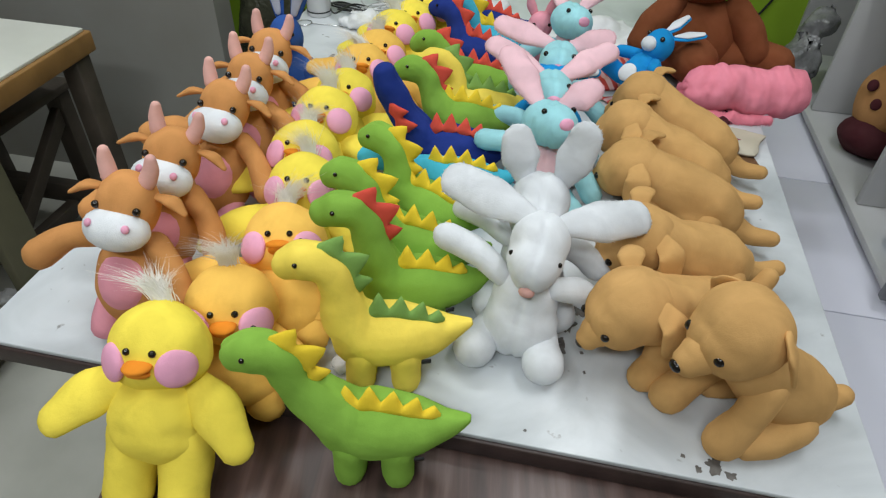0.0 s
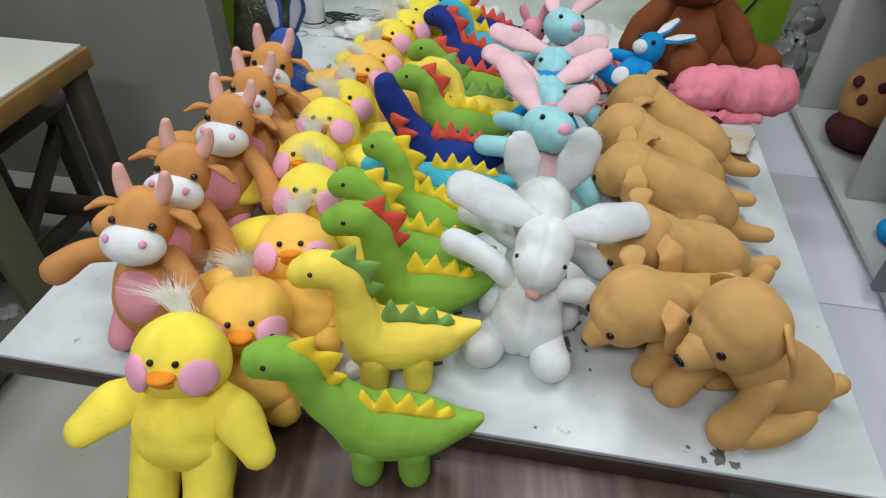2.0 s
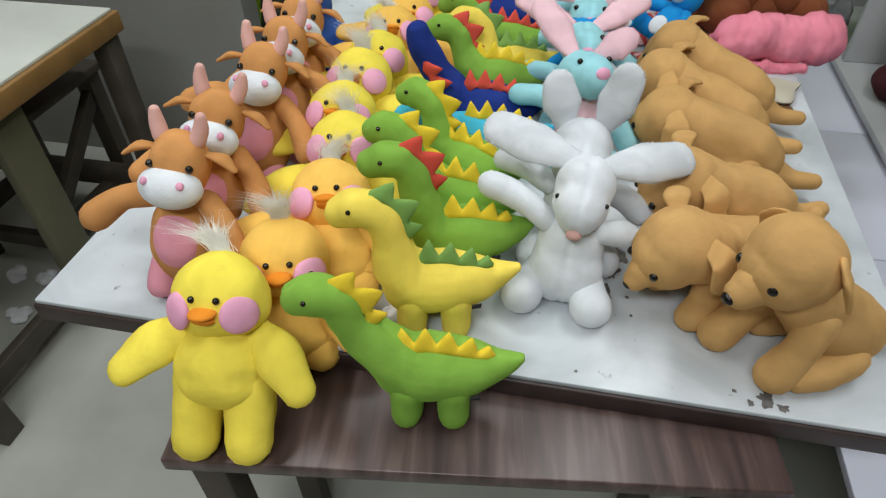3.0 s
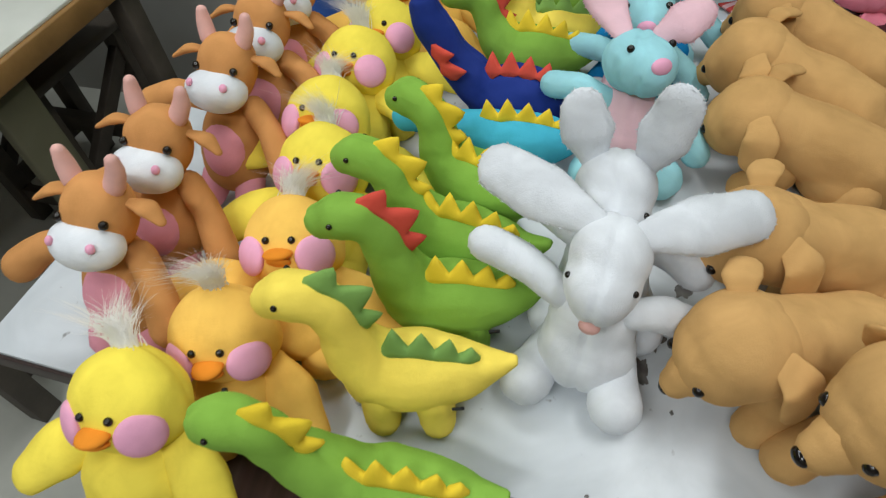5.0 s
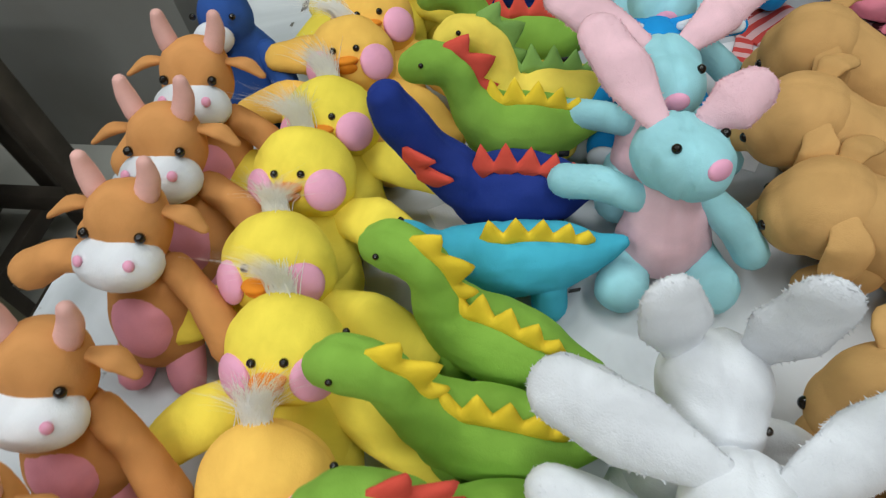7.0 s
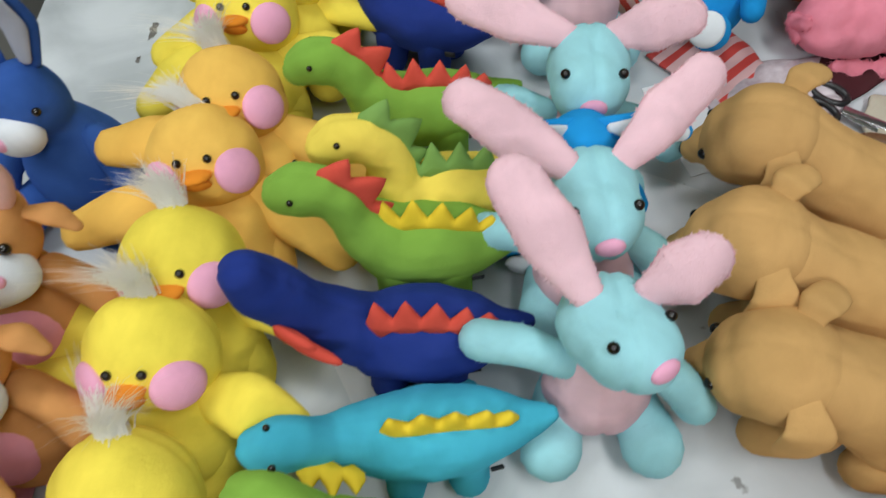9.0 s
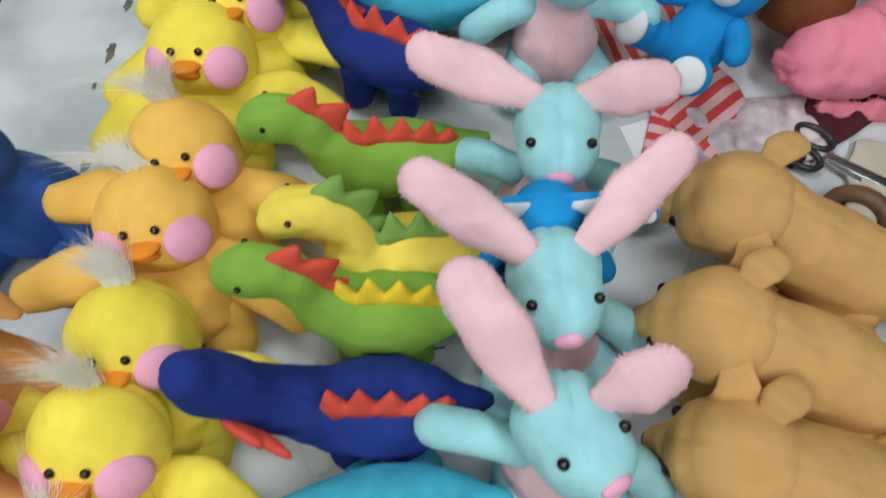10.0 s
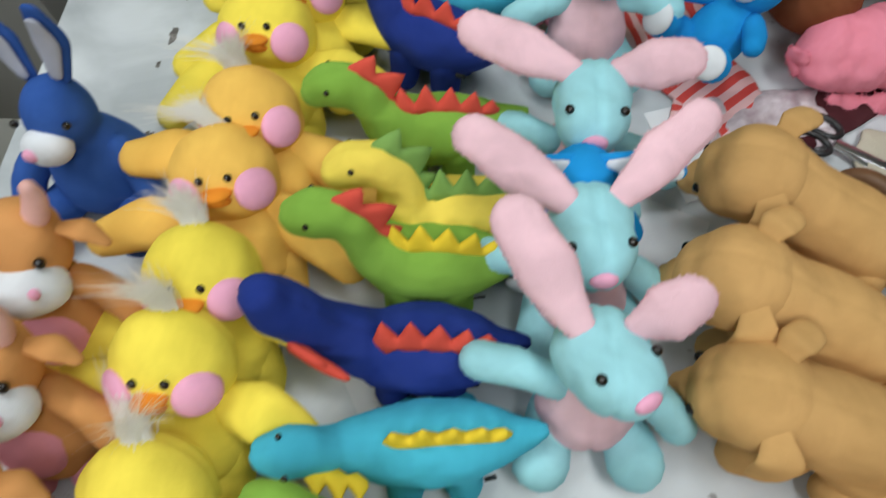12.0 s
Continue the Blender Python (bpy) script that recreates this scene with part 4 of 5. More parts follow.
small_blue_rabbit(pose(0.166, 1.490, TABLE + 0.022, -40, 0, -52) @ Matrix.Scale(1.12, 4), "bright blue plush rabbit with white soles on striped cloth", ((0.005, 0.02, 0.05), (0.04, 0.02, 0.035)))
small_blue_rabbit(pose(-0.002, 1.252, TABLE + 0.004, 4, 0, 0) @ Matrix.Scale(1.22, 4), "bright blue plush rabbit with drooping ears between others", ((-0.045, -0.02, 0.0), (0.055, -0.012, 0.01)))


def small_pink_toy():
    root = thing("plush_rabbit", pose(-0.046, 1.572, TABLE, -10, 0, 10), "small bright pink plush rabbit behind blue one", "plush toy", "small pink rabbit")
    bm = fresh()
    ell(bm, (0, 0, 0.052), (0.034, 0.032, 0.05), taper=0.2)
    ell(bm, (0, -0.004, 0.118), (0.030, 0.03, 0.033))
    part("body", pucker(melt(bm, "body", 0.004, 5), 0.0015, 40, 91), PINK, root)
    for s in (-1, 1):
        bead(root, (s * 0.018, -0.030, 0.124), 0.004)
        bm = fresh()
        limb(bm, [(s * 0.014, 0, 0.14), (s * 0.024, 0, 0.16), (s * 0.028, 0, 0.172)], [0.009, 0.012, 0.009], 8, 12, flat=0.5)
        part("ear", bm, PINK, root)
        bm = fresh()
        limb(bm, [(s * 0.026, -0.01, 0.03), (s * 0.04, -0.04, 0.024), (s * 0.042, -0.05, 0.022)], [0.018, 0.018, 0.018], 8, 12)
        part("leg", bm, PINK, root)


small_pink_toy()


def teddy():
    root = thing("teddy_bear", pose(0.325, 1.665, TABLE, -6, 0, 0), "large russet brown teddy bear sitting behind pink fur", "teddy bear")
    bm = fresh()
    ell(bm, (0, 0, 0.098), (0.092, 0.080, 0.104), taper=0.12)
    part("body", furred(pucker(melt(bm, "body", 0.007, 5), 0.004, 16, 101), 9000, 0.005, 101), BROWN, root)
    bm = fresh()
    ell(bm, (-0.012, -0.006, 0.252), (0.088, 0.080, 0.078))
    ell(bm, (-0.012, -0.072, 0.232), (0.042, 0.038, 0.034))
    part("head", furred(pucker(melt(bm, "head", 0.007, 6), 0.003, 16, 102), 6000, 0.006, 102), BROWN, root)
    for s in (-1, 1):
        bm = fresh()
        ell(bm, (s * 0.070 - 0.012, 0, 0.322), (0.032, 0.019, 0.030))
        part("ear", bm, BROWN, root)
        bead(root, (s * 0.034 - 0.012, -0.084, 0.264), 0.008)
        bm = fresh()
        limb(bm, [(s * 0.072, -0.012, 0.165), (s * 0.108, -0.030, 0.125), (s * 0.130, -0.045, 0.086)], [0.034, 0.037, 0.034], 12, 16)
        part("arm", furred(pucker(mesh_of(bm, "arm"), 0.003, 18, 103), 3500, 0.006, 103), BROWN, root)
    for s, tip in ((-1, (-0.012, -0.118, 0.072)), (1, (0.185, -0.036, 0.062))):
        bm = fresh()
        limb(bm, [(s * 0.05, -0.01, 0.060), (s * 0.025 + tip[0] * 0.5, tip[1] * 0.55, 0.066), tip], [0.050, 0.048, 0.052 if s < 0 else 0.044], 14, 18)
        part("leg", furred(pucker(mesh_of(bm, "leg"), 0.003, 18, 104), 4500, 0.006, 104), BROWN, root)


teddy()


# ---- cloth and tools on the table ----
def cloth(name, m, sx, sy, high, seed, material, label, category, fold=9.0, n=44, thick=0.004, group=""):
    """A crumpled piece of cloth lying in folds, with an uneven outline."""
    off = Vector((seed * 2.3, seed * 1.1, 0))
    bm = fresh()
    top = []
    for i in range(n + 1):
        row = []
        for j in range(n + 1):
            u, v = i / n * 2 - 1, j / n * 2 - 1
            wob = 1 + 0.22 * noise.noise(Vector((u * 1.4, v * 1.4, seed)))
            x, y = u * sx / 2 * wob, v * sy / 2 * wob
            p = Vector((x, y, 0)) * fold + off
            h = abs(noise.noise(p)) * 0.75 + abs(noise.noise(p * 2.1 + Vector((4, 2, 1)))) * 0.4
            e = max(abs(u), abs(v))
            z = 0.003 + high * h * (1 - e ** 4) + thick
            row.append(bm.verts.new((x, y, z)))
        top.append(row)
    low = [[bm.verts.new((w.co.x, w.co.y, max(0.001, w.co.z - thick))) for w in row] for row in top]
    for i in range(n):
        for j in range(n):
            bm.faces.new((top[i][j], top[i + 1][j], top[i + 1][j + 1], top[i][j + 1]))
            bm.faces.new((low[i][j], low[i][j + 1], low[i + 1][j + 1], low[i + 1][j]))
    rim = [(i, 0) for i in range(n)] + [(n, j) for j in range(n)] + [(i, n) for i in range(n, 0, -1)] + [(0, j) for j in range(n, 0, -1)]
    for a, b in zip(rim, rim[1:] + rim[:1]):
        bm.faces.new((top[a[0]][a[1]], low[a[0]][a[1]], low[b[0]][b[1]], top[b[0]][b[1]]))
    return solid(name, mesh_of(bm, name), material, label, category, m, group)


cloth("striped_cloth", pose(0.145, 1.615, TABLE, 0, 0, 20), 0.20, 0.17, 0.035, 1, STRIPED, "red and pale pink striped cloth in folds", "cloth")
cloth("striped_cloth", pose(0.205, 1.455, TABLE + 0.001, 0, 0, -50), 0.13, 0.10, 0.022, 2, STRIPED, "red and pale pink striped cloth strip", "cloth")
cloth("cloth_strip", pose(0.148, 1.405, TABLE, 0, 0, 75), 0.09, 0.026, 0.010, 12, STRIPED, "narrow striped cloth end hanging out", "cloth", n=20)
cloth("printed_cloth", pose(0.262, 1.418, TABLE, 0, 0, 8), 0.17, 0.085, 0.042, 3, PRINT, "pale mauve printed cloth crumpled by dog", "cloth", fold=14)
cloth("white_cloth", pose(0.11, 1.80, TABLE, 0, 0, 30), 0.30, 0.26, 0.075, 4, WHITECLOTH, "white cloth heaped in folds beside bear", "cloth", fold=7)
cloth("white_cloth", pose(-0.33, 1.93, TABLE, 0, 0, 0), 0.32, 0.20, 0.08, 5, WHITECLOTH, "white cloth heaped behind dinosaurs", "cloth", fold=7)
cloth("beige_cloth", pose(0.405, 1.345, TABLE + 0.004, 0, 0, -18), 0.095, 0.10, 0.012, 6, BEIGECLOTH, "beige cotton pouch lying flat", "cloth", fold=6)
cloth("dark_cloth", pose(0.350, 1.440, TABLE, 0, 0, 30), 0.15, 0.075, 0.022, 7, MAROON, "dark maroon cloth scrap under pink fur", "cloth")


def pink_roll():
    bm = fresh()
    limb(bm, [(-0.13, 0, 0.052), (-0.05, 0.004, 0.055), (0.04, -0.002, 0.056), (0.125, 0.006, 0.056)], [0.042, 0.053, 0.052, 0.054], 60, 40)
    me = mesh_of(bm, "pink_fur_roll")
    for v in me.vertices:
        a = math.atan2(v.co.z - 0.055, v.co.y)
        fold = noise.noise(Vector((v.co.x * 22, math.cos(a) * 0.8, math.sin(a) * 0.8))) * 0.011 + noise.noise(Vector((v.co.x * 60, math.cos(a) * 2, math.sin(a) * 2))) * 0.004
        v.co.z += math.sin(a) * fold
        v.co.y += math.cos(a) * fold
        v.co.z = max(v.co.z, 0.002)
    root = thing("pink_fur_roll", pose(0.424, 1.494, TABLE, 0, 0, 6) @ Matrix.Diagonal((0.80, 1, 1, 1)), "hot pink fake fur rolled up under bear", "fabric roll")
    part("roll", furred(me, 5000, 0.005, 111, droop=0.6), HOTPINK, root)
    bm = fresh()
    limb(bm, [(-0.10, -0.040, 0.012), (-0.02, -0.050, 0.012), (0.07, -0.046, 0.010)], [0.010, 0.014, 0.009], 24, 16, flat=0.5, side=(0, -1, 0.6))
    part("loose_flap", furred(pucker(mesh_of(bm, "loose_flap"), 0.008, 40, 9), 2200, 0.009, 112, droop=0.5), HOTPINK, root, "frayed loose fur edge")
    bm = fresh()
    limb(bm, [(-0.166, -0.010, 0.062), (-0.168, 0.008, 0.047), (-0.166, -0.008, 0.040)], [0.009, 0.012, 0.009], 12, 12)
    part("roll_end", furred(pucker(mesh_of(bm, "roll_end"), 0.004, 60, 10), 1200, 0.008, 113, droop=0.2), HOTPINK, root, "curled roll end")


pink_roll()


def tube_line(pts, r, n=30, k=8):
    bm = fresh()
    limb(bm, pts, [r, r], n, k)
    return bm


def scissors():
    root = thing("scissors", pose(0.330, 1.385, TABLE + 0.012, 0, 0, -35), "black-handled scissors lying beside beige pouch", "scissors")
    for s in (-1, 1):
        pts = [(-0.012 + 0.022 * math.cos(a), s * 0.016 + 0.013 * math.sin(a), 0) for a in np.linspace(0, 2 * math.pi, 13)]
        part("finger_loop", tube_line(pts, 0.0042, 40), BLACKPL, root, "black plastic loop")
        bm = fresh()
        box(bm, (0.055, s * 0.004, 0.001 * s), (0.09, 0.012, 0.0022), (0, 0, s * 4), 0.0008)
        part("blade", bm, METAL, root, "steel blade")


scissors()


def tape_roll():
    root = thing("tape_roll", pose(0.352, 1.292, TABLE, 0, 0, 0), "roll of brown packing tape on brown card", "tape")
    bm = fresh()
    rows = []
    for k in range(36):
        a = k / 36 * 2 * math.pi
        rows.append([bm.verts.new((r * math.cos(a), r * math.sin(a), z)) for r, z in ((0.028, 0.004), (0.043, 0.004), (0.044, 0.006), (0.044, 0.025), (0.043, 0.027), (0.028, 0.027))])
    for k in range(36):
        p, q = rows[k], rows[(k + 1) % 36]
        for j in range(6):
            bm.faces.new((p[j], q[j], q[(j + 1) % 6], p[(j + 1) % 6]))
    part("tape", bm, BROWNBOX, root)
    bm = fresh()
    box(bm, (0.02, 0.0, 0.0017), (0.12, 0.09, 0.003), (0, 0, 12), 0.0006)
    part("card", bm, BROWNBOX, root, "flat brown card")


tape_roll()


def sheet(m, sx, sy, label):
    bm = fresh()
    box(bm, (0, 0, 0.0012), (sx, sy, 0.0012), (0, 0, 0), 0.0003)
    return solid("paper_sheet", bm, WHITECLOTH, label, "paper", m, "paper sheets")


sheet(pose(0.175, 1.372, TABLE, 0, 0, 18), 0.10, 0.14, "white paper pattern sheet lying on table")
sheet(pose(0.115, 1.235, TABLE, 0, 0, -22), 0.09, 0.10, "white paper pattern sheet between toys")
sheet(pose(-0.20, 1.075, TABLE, 0, 0, 30), 0.11, 0.09, "white paper sheet half under blue toy")


def wire_hook():
    root = thing("wire_ring", pose(-0.705, 1.720, TABLE + 0.002, 0, 0, 0), "thin steel wire with a loop at its end", "wire")
    pts = [(0.02 * math.cos(a), 0.02 * math.sin(a), 0.001) for a in np.linspace(0, 2 * math.pi, 14)]
    part("loop", tube_line(pts, 0.0012, 40, 6), METAL, root)
    part("shaft", tube_line([(0.02, 0, 0.001), (0.06, 0.002, 0.001), (0.13, 0.004, 0.001)], 0.0011, 12, 6), METAL, root)


wire_hook()


def lathe(profile, n=36):
    bm = fresh()
    rows = [[bm.verts.new((r * math.cos(2 * math.pi * k / n), r * math.sin(2 * math.pi * k / n), z)) for k in range(n)] for r, z in profile]
    for p, q in zip(rows, rows[1:]):
        for k in range(n):
            bm.faces.new((p[k], p[(k + 1) % n], q[(k + 1) % n], q[k]))
    bm.faces.new(rows[0][::-1])
    bm.faces.new(rows[-1])
    return bm


def canister():
    root = thing("canister", pose(-0.690, 1.800, TABLE), "white plastic canister standing at table edge", "canister")
    part("body", lathe([(0.030, 0), (0.034, 0.002), (0.034, 0.10), (0.033, 0.13), (0.030, 0.134)]), WHITEPL, root)
    part("band", lathe([(0.0345, 0.012), (0.0348, 0.013), (0.0348, 0.015), (0.0345, 0.016)]), BLACKPL, root, "thin dark band")
    part("lid", lathe([(0.031, 0.134), (0.031, 0.15), (0.029, 0.152), (0.012, 0.152)]), WHITEPL, root)


canister()


def cable(seed, c, spread, r, material, label):
    rng = random.Random(seed)
    pts = [(c[0] + rng.uniform(-spread, spread), c[1] + rng.uniform(-spread, spread) * 0.7, TABLE + r + rng.uniform(0, 0.02)) for _ in range(11)]
    solid("cable", mesh_of(tube_line(pts, r, 120, 8), "cable"), material, label, "cable", group="cables")


cable(3, (-0.60, 1.82), 0.08, 0.0026, BLACKPL, "black cable in loose loops")
cable(4, (-0.53, 1.87), 0.09, 0.0024, WHITEPL, "white cable in loose loops")
cable(5, (-0.50, 1.90), 0.08, 0.0024, WHITEPL, "white cable tangled with others")
cable(6, (-0.54, 1.88), 0.07, 0.0022, GREYBOARD, "grey cable tangled with others")


def charger(m):
    bm = fresh()
    box(bm, (0, 0, 0.014), (0.05, 0.03, 0.026), bevel=0.004)
    limb(bm, [(0.025, 0, 0.014), (0.05, 0.01, 0.008), (0.08, 0.0, 0.004)], [0.003, 0.0025], 12, 8)
    solid("power_adapter", mesh_of(bm, "power_adapter"), BLACKPL, "black power adapter among white cotton", "adapter", m)


charger(pose(-0.435, 1.775, TABLE, 0, 0, 40))


def cotton(m, r, seed, label, squash=0.55, on="table"):
    rng = random.Random(seed)
    bm = fresh()
    for _ in range(9):
        a = rng.uniform(0, 6.28)
        d = rng.uniform(0, r * 0.7)
        q = r * rng.uniform(0.3, 0.6)
        ell(bm, (d * math.cos(a), d * math.sin(a), q * squash), (q, q * 0.9, q * squash), u=12, v=8)
    me = pucker(melt(bm, "cotton", r * 0.09, 3), r * 0.22, 2.2 / r, seed)
    for v in me.vertices:
        v.co.z = max(v.co.z, 0.001)
    return solid("cotton_fill", furred(me, 2600, r * 0.16, seed, droop=0.0), COTTON, label, "cotton", m, "loose cotton")


cotton(pose(-0.545, 1.745, TABLE), 0.062, 1, "loose white cotton fill lying in a wad")
cotton(pose(-0.440, 1.725, TABLE), 0.055, 2, "loose white cotton fill spread thin", 0.4)
cotton(pose(-0.385, 1.655, TABLE), 0.045, 3, "loose white cotton fill behind ducks", 0.6)
cotton(pose(-0.205, 0.60, TABLE), 0.028, 4, "loose white cotton fill under yellow dinosaur", 0.5)
cotton(pose(-0.21, 0.815, TABLE), 0.03, 5, "loose white cotton fill between dinosaurs", 0.5)

RNG2 = random.Random(19)
for i in range(7):
    cotton(pose(RNG2.uniform(-1.75, -1.05), RNG2.uniform(0.9, 1.75), 0.0), RNG2.uniform(0.03, 0.06), 30 + i, "scrap of white cotton on dirty floor", 0.5)


def blotch(c, r, seed, material=STAIN, z=TABLE, stretch=1.0, turn=0.0):
    """A dried stain: a thin ragged film."""
    bm = fresh()
    n = 40
    mid = bm.verts.new((0, 0, 0))
    ring = []
    for k in range(n):
        a = 2 * math.pi * k / n
        q = r * (0.75 + 0.5 * noise.noise(Vector((math.cos(a) * 1.6, math.sin(a) * 1.6, seed))) + 0.22 * noise.noise(Vector((math.cos(a) * 5, math.sin(a) * 5, seed + 3))))
        ring.append(bm.verts.new((q * math.cos(a), q * math.sin(a) * stretch, 0)))
    for k in range(n):
        bm.faces.new((mid, ring[k], ring[(k + 1) % n]))
    solid("stain", bm, material, "dark dried stain on white laminate", "stain", pose(c[0], c[1], z + 0.0006, 0, 0, turn), "stains")


blotch((0.075, 0.696), 0.010, 1, stretch=2.2, turn=10)
blotch((0.083, 0.740), 0.012, 2, stretch=1.8, turn=-15)
blotch((0.094, 0.780), 0.014, 3, stretch=1.5, turn=20)
blotch((0.107, 0.819), 0.012, 4, stretch=1.4, turn=0)
blotch((0.058, 0.723), 0.006, 5, stretch=1.2, turn=0)
blotch((0.118, 0.786), 0.008, 6, stretch=1.5, turn=30)
blotch((0.272, 0.546), 0.014, 6)
blotch((0.290, 0.537), 0.008, 7)
blotch((0.252, 0.537), 0.006, 8)
blotch((0.235, 0.552), 0.004, 20)
blotch((-0.561, 1.535), 0.009, 10, stretch=2.0)
blotch((-0.553, 1.36), 0.008, 11, stretch=1.5)
blotch((-0.555, 1.615), 0.007, 12, stretch=1.8)
blotch((-0.57, 1.48), 0.004, 13, stretch=2.0)
blotch((0.04, 0.545), 0.003, 14)
blotch((-0.63, 1.66), 0.0025, 15)
blotch((0.105, 0.69), 0.004, 18)
blotch((0.11, 0.655), 0.003, 19)


# ---- round the table ----
def side_table():
    root = thing("side_table", pose(0, 0, 0), "white-topped table with ochre wooden edge and dark legs", "table")
    bm = fresh()
    box(bm, (-1.93, 1.06, 0.746), (1.30, 0.98, 0.010), bevel=0.002)
    part("tabletop", bm, CREAMTOP, root, "matt off-white top")
    bm = fresh()
    box(bm, (-1.93, 1.06, 0.713), (1.325, 1.005, 0.056), bevel=0.004)
    part("edge_band", bm, WOODEDGE, root, "ochre wooden edge")
    for x in (-1.305, -2.5):
        for y in (0.66, 1.51):
            bm = fresh()
            box(bm, (x, y, 0.3425), (0.055, 0.06, 0.685), bevel=0.004)
            part("leg", bm, DARKLEG, root)
    bm = fresh()
    box(bm, (-1.315, 1.10, 0.3425), (0.03, 0.11, 0.685), bevel=0.004)
    part("plank_leg", bm, OLIVE, root, "wide olive painted plank leg")
    for y in (0.66, 1.51):
        bm = fresh()
        box(bm, (-1.90, y, 0.20), (1.13, 0.04, 0.06), bevel=0.003)
        part("rail", bm, DARKLEG, root)
    bm = fresh()
    box(bm, (-1.36, 1.085, 0.10), (0.03, 0.79, 0.06), bevel=0.003)
    part("rail", bm, DARKLEG, root)
    return root


side_table()


def stand():
    root = thing("wooden_stand", pose(-1.66, 1.42, 0, 0, 0, 0), "dark wooden stand with braces under side table", "stand")
    for sx in (-1, 1):
        for sy in (-1, 1):
            bm = fresh()
            box(bm, (sx * 0.17, sy * 0.17, 0.26), (0.055, 0.05, 0.52), bevel=0.003)
            part("leg", bm, DARKLEG, root)
        bm = fresh()
        box(bm, (sx * 0.17, 0, 0.15), (0.035, 0.29, 0.05), bevel=0.002)
        part("stretcher", bm, DARKLEG, root)
        bm = fresh()
        box(bm, (0, sx * 0.17, 0.11), (0.285, 0.03, 0.05), bevel=0.002)
        part("stretcher", bm, DARKLEG, root)
        bm = fresh()
        box(bm, (sx * 0.17, 0.0, 0.33), (0.03, 0.42, 0.045), (38, 0, 0), 0.002)
        part("brace", bm, DARKLEG, root, "slanting brace")
    bm = fresh()
    box(bm, (0, 0, 0.5325), (0.42, 0.42, 0.025), bevel=0.004)
    part("top", bm, DARKLEG, root)


stand()


def sack():
    bm = fresh()
    ell(bm, (-1.0, 2.12, 0.30), (0.17, 0.17, 0.34), taper=0.15)
    ell(bm, (-0.98, 2.10, 0.62), (0.12, 0.12, 0.16))
    solid("sack", pucker(melt(bm, "sack", 0.018, 3), 0.035, 9, 5), SACK, "dark olive plastic sack standing by wall", "sack")


sack()


def rack():
    root = thing("rack", pose(0, 0, 0), "low rack with pale lilac step and grey dividers", "shelf")
    for y0, y1 in ((0.20, 1.19), (1.194, 1.72), (1.724, 2.55)):
        bm = fresh()
        box(bm, (0.655, (y0 + y1) / 2, 0.462), (0.31, y1 - y0, 0.018), bevel=0.0015)
        part("step_board", bm, LILAC, root, "pale lilac laminate board")
        bm = fresh()
        box(bm, (0.79, (y0 + y1) / 2, 0.226), (0.03, y1 - y0 - 0.01, 0.453), bevel=0.0015)
        part("front_panel", bm, GREYBOARD, root)
    bm = fresh()
    box(bm, (1.11, 1.375, 0.50), (0.64, 2.35, 0.02), bevel=0.002)
    part("shelf_board", bm, GREYBOARD, root, "dusty grey shelf board")
    bm = fresh()
    box(bm, (1.12, 1.375, 0.955), (0.58, 2.35, 0.02), bevel=0.002)
    part("shelf_board", bm, GREYBOARD, root)
    for y in (2.09, 1.58):
        bm = fresh()
        box(bm, (1.12, y, 0.7275), (0.62, 0.018, 0.433), bevel=0.002)
        part("divider", bm, GREYBOARD, root, "grey divider board")
    bm = fresh()
    box(bm, (1.09, 1.215, 0.7275), (0.66, 0.018, 0.433), bevel=0.002)
    part("divider", bm, DARKBOARD, root, "dark grey divider board")
    bm = fresh()
    box(bm, (0.82, 1.06, 0.60), (0.02, 0.29, 0.18), bevel=0.002)
    part("end_panel", bm, DARKBOARD, root, "dark grey end panel")


rack()


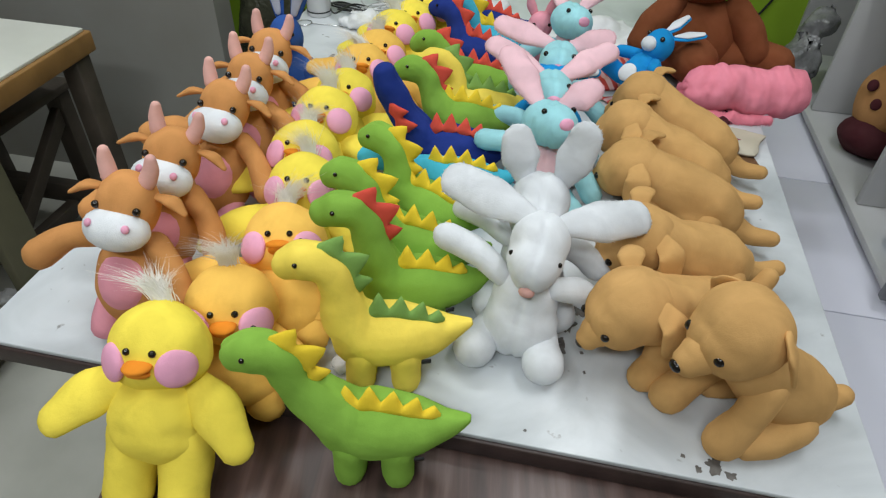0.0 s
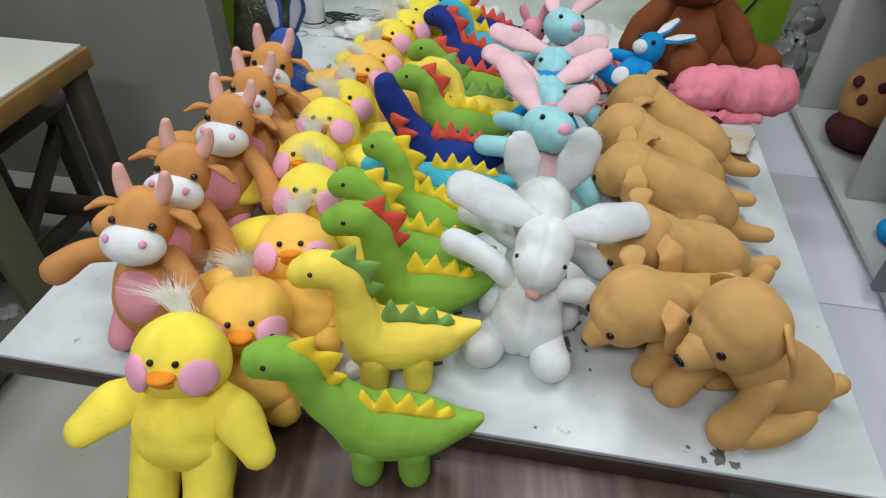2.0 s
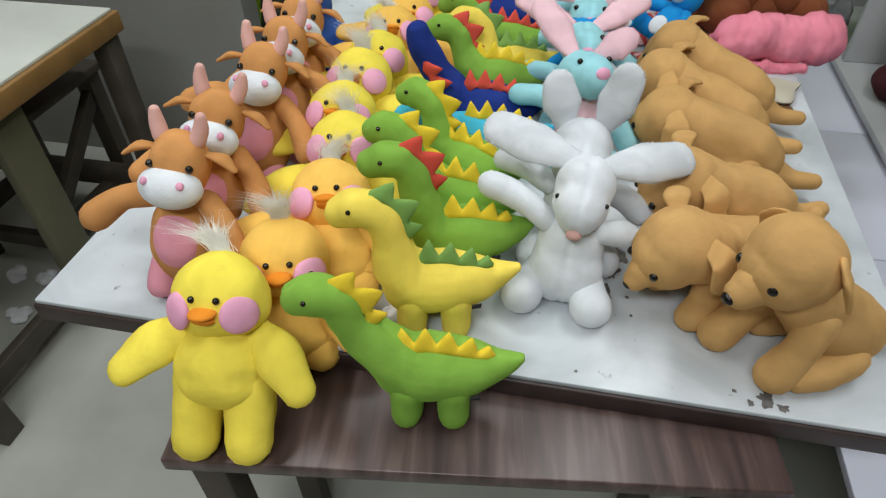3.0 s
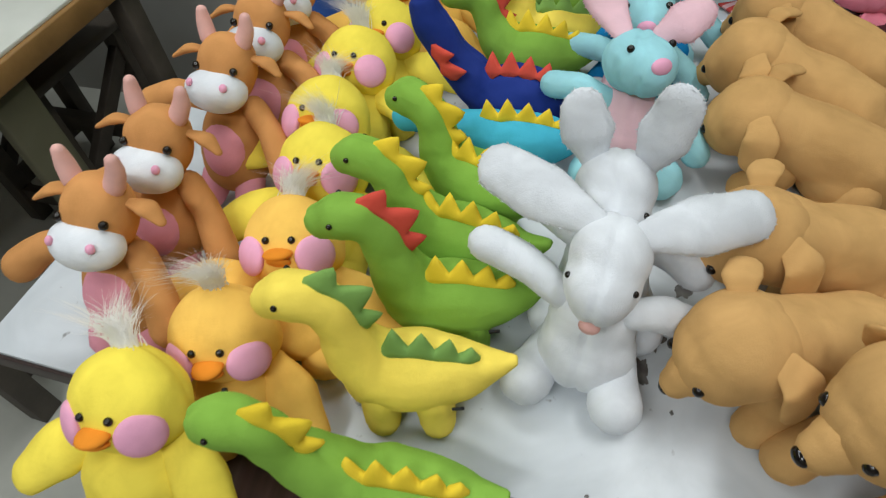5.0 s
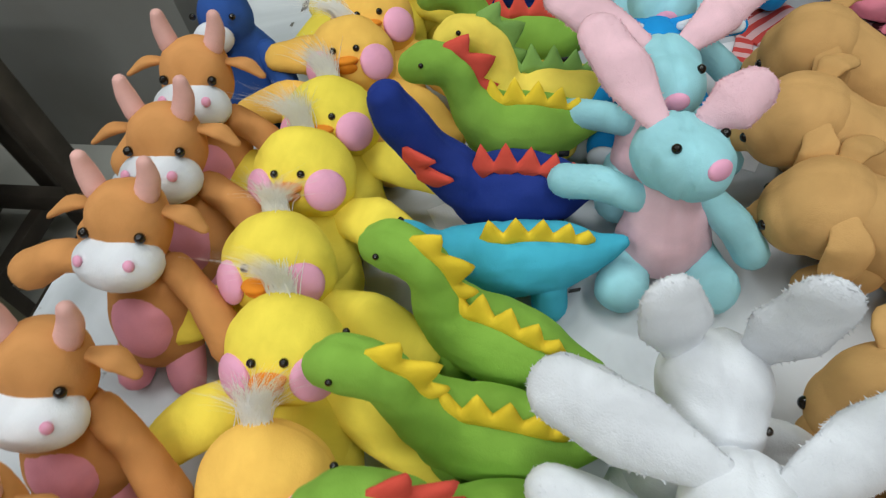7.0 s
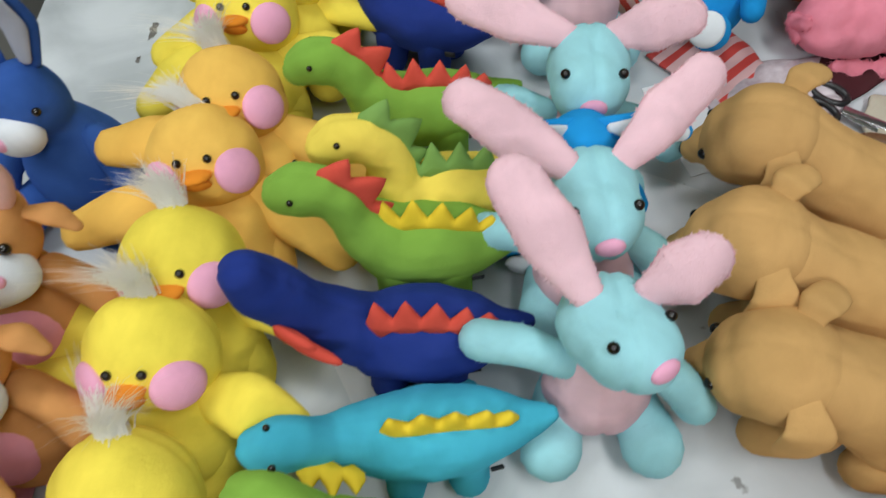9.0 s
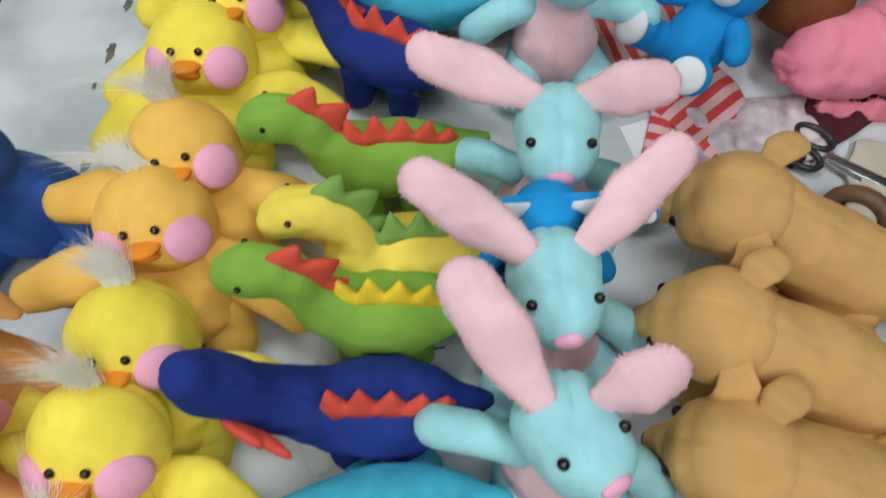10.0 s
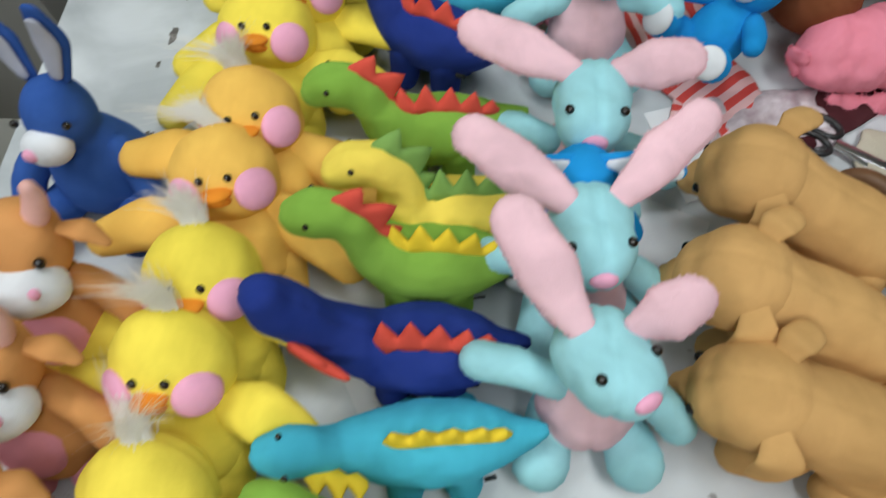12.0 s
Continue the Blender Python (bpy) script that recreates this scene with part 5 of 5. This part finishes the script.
def stored_toy(m, label):
    root = thing("plush_bear", m, label, "plush toy", "stored toys")
    bm = fresh()
    ell(bm, (0, 0, 0.14), (0.085, 0.08, 0.11), taper=-0.1)
    part("head", pucker(melt(bm, "head", 0.006, 4), 0.003, 20, 131), TOYTAN, root)
    for x, z in ((-0.028, 0.175), (0.030, 0.175), (0.0, 0.135)):
        bm = fresh()
        ell(bm, (x - 0.02, -0.074, z), (0.013, 0.008, 0.015))
        part("patch", bm, MAROON, root, "dark brown oval patch")
    bm = fresh()
    ell(bm, (0, -0.01, 0.045), (0.085, 0.08, 0.05))
    part("body", pucker(mesh_of(bm, "body"), 0.01, 20, 132), MAROON, root, "dark maroon body")


stored_toy(pose(0.895, 1.84, 0.511, -16, 0, -34) @ Matrix.Scale(1.06, 4), "biscuit brown plush bear head with dark patches")
stored_toy(pose(0.98, 1.42, 0.511, -10, 0, -40) @ Matrix.Scale(0.8, 4), "biscuit brown plush bear between grey dividers")


def blue_ball():
    bm = fresh()
    ell(bm, (0.855, 1.40, 0.541), (0.034, 0.04, 0.03), taper=0.1)
    solid("blue_cushion", pucker(mesh_of(bm, "blue_cushion"), 0.003, 30, 2), SKYBLUE, "small bright blue plush piece on rack", "plush toy")


blue_ball()


def film_bag():
    bm = fresh()
    ell(bm, (0.76, 2.26, 0.57), (0.07, 0.07, 0.12), (0, 20, 0))
    ell(bm, (0.80, 2.30, 0.69), (0.045, 0.05, 0.08), (0, 30, 0))
    solid("plastic_bag", pucker(melt(bm, "plastic_bag", 0.010, 2), 0.03, 14, 8), FOIL, "crumpled grey plastic film bag hanging beside rack", "bag")


film_bag()
solid("wall_cord", mesh_of(tube_line([(0.93, 2.992, 0.80), (0.87, 2.992, 0.62), (0.77, 2.992, 0.42), (0.68, 2.992, 0.30)], 0.005, 30, 8), "wall_cord"), BLACKPL, "black cord hanging on green wall", "cord")


def floor_tube():
    root = thing("glue_bottle", pose(0.60, 0.62, 0.02, 90, 0, 60), "small clear bottle with yellow cap on floor", "bottle")
    part("body", lathe([(0.014, 0), (0.018, 0.004), (0.018, 0.07), (0.012, 0.08)]), METAL, root)
    part("cap", lathe([(0.012, 0.08), (0.012, 0.10), (0.008, 0.104)]), CRESTYEL, root, "yellow cap")


floor_tube()
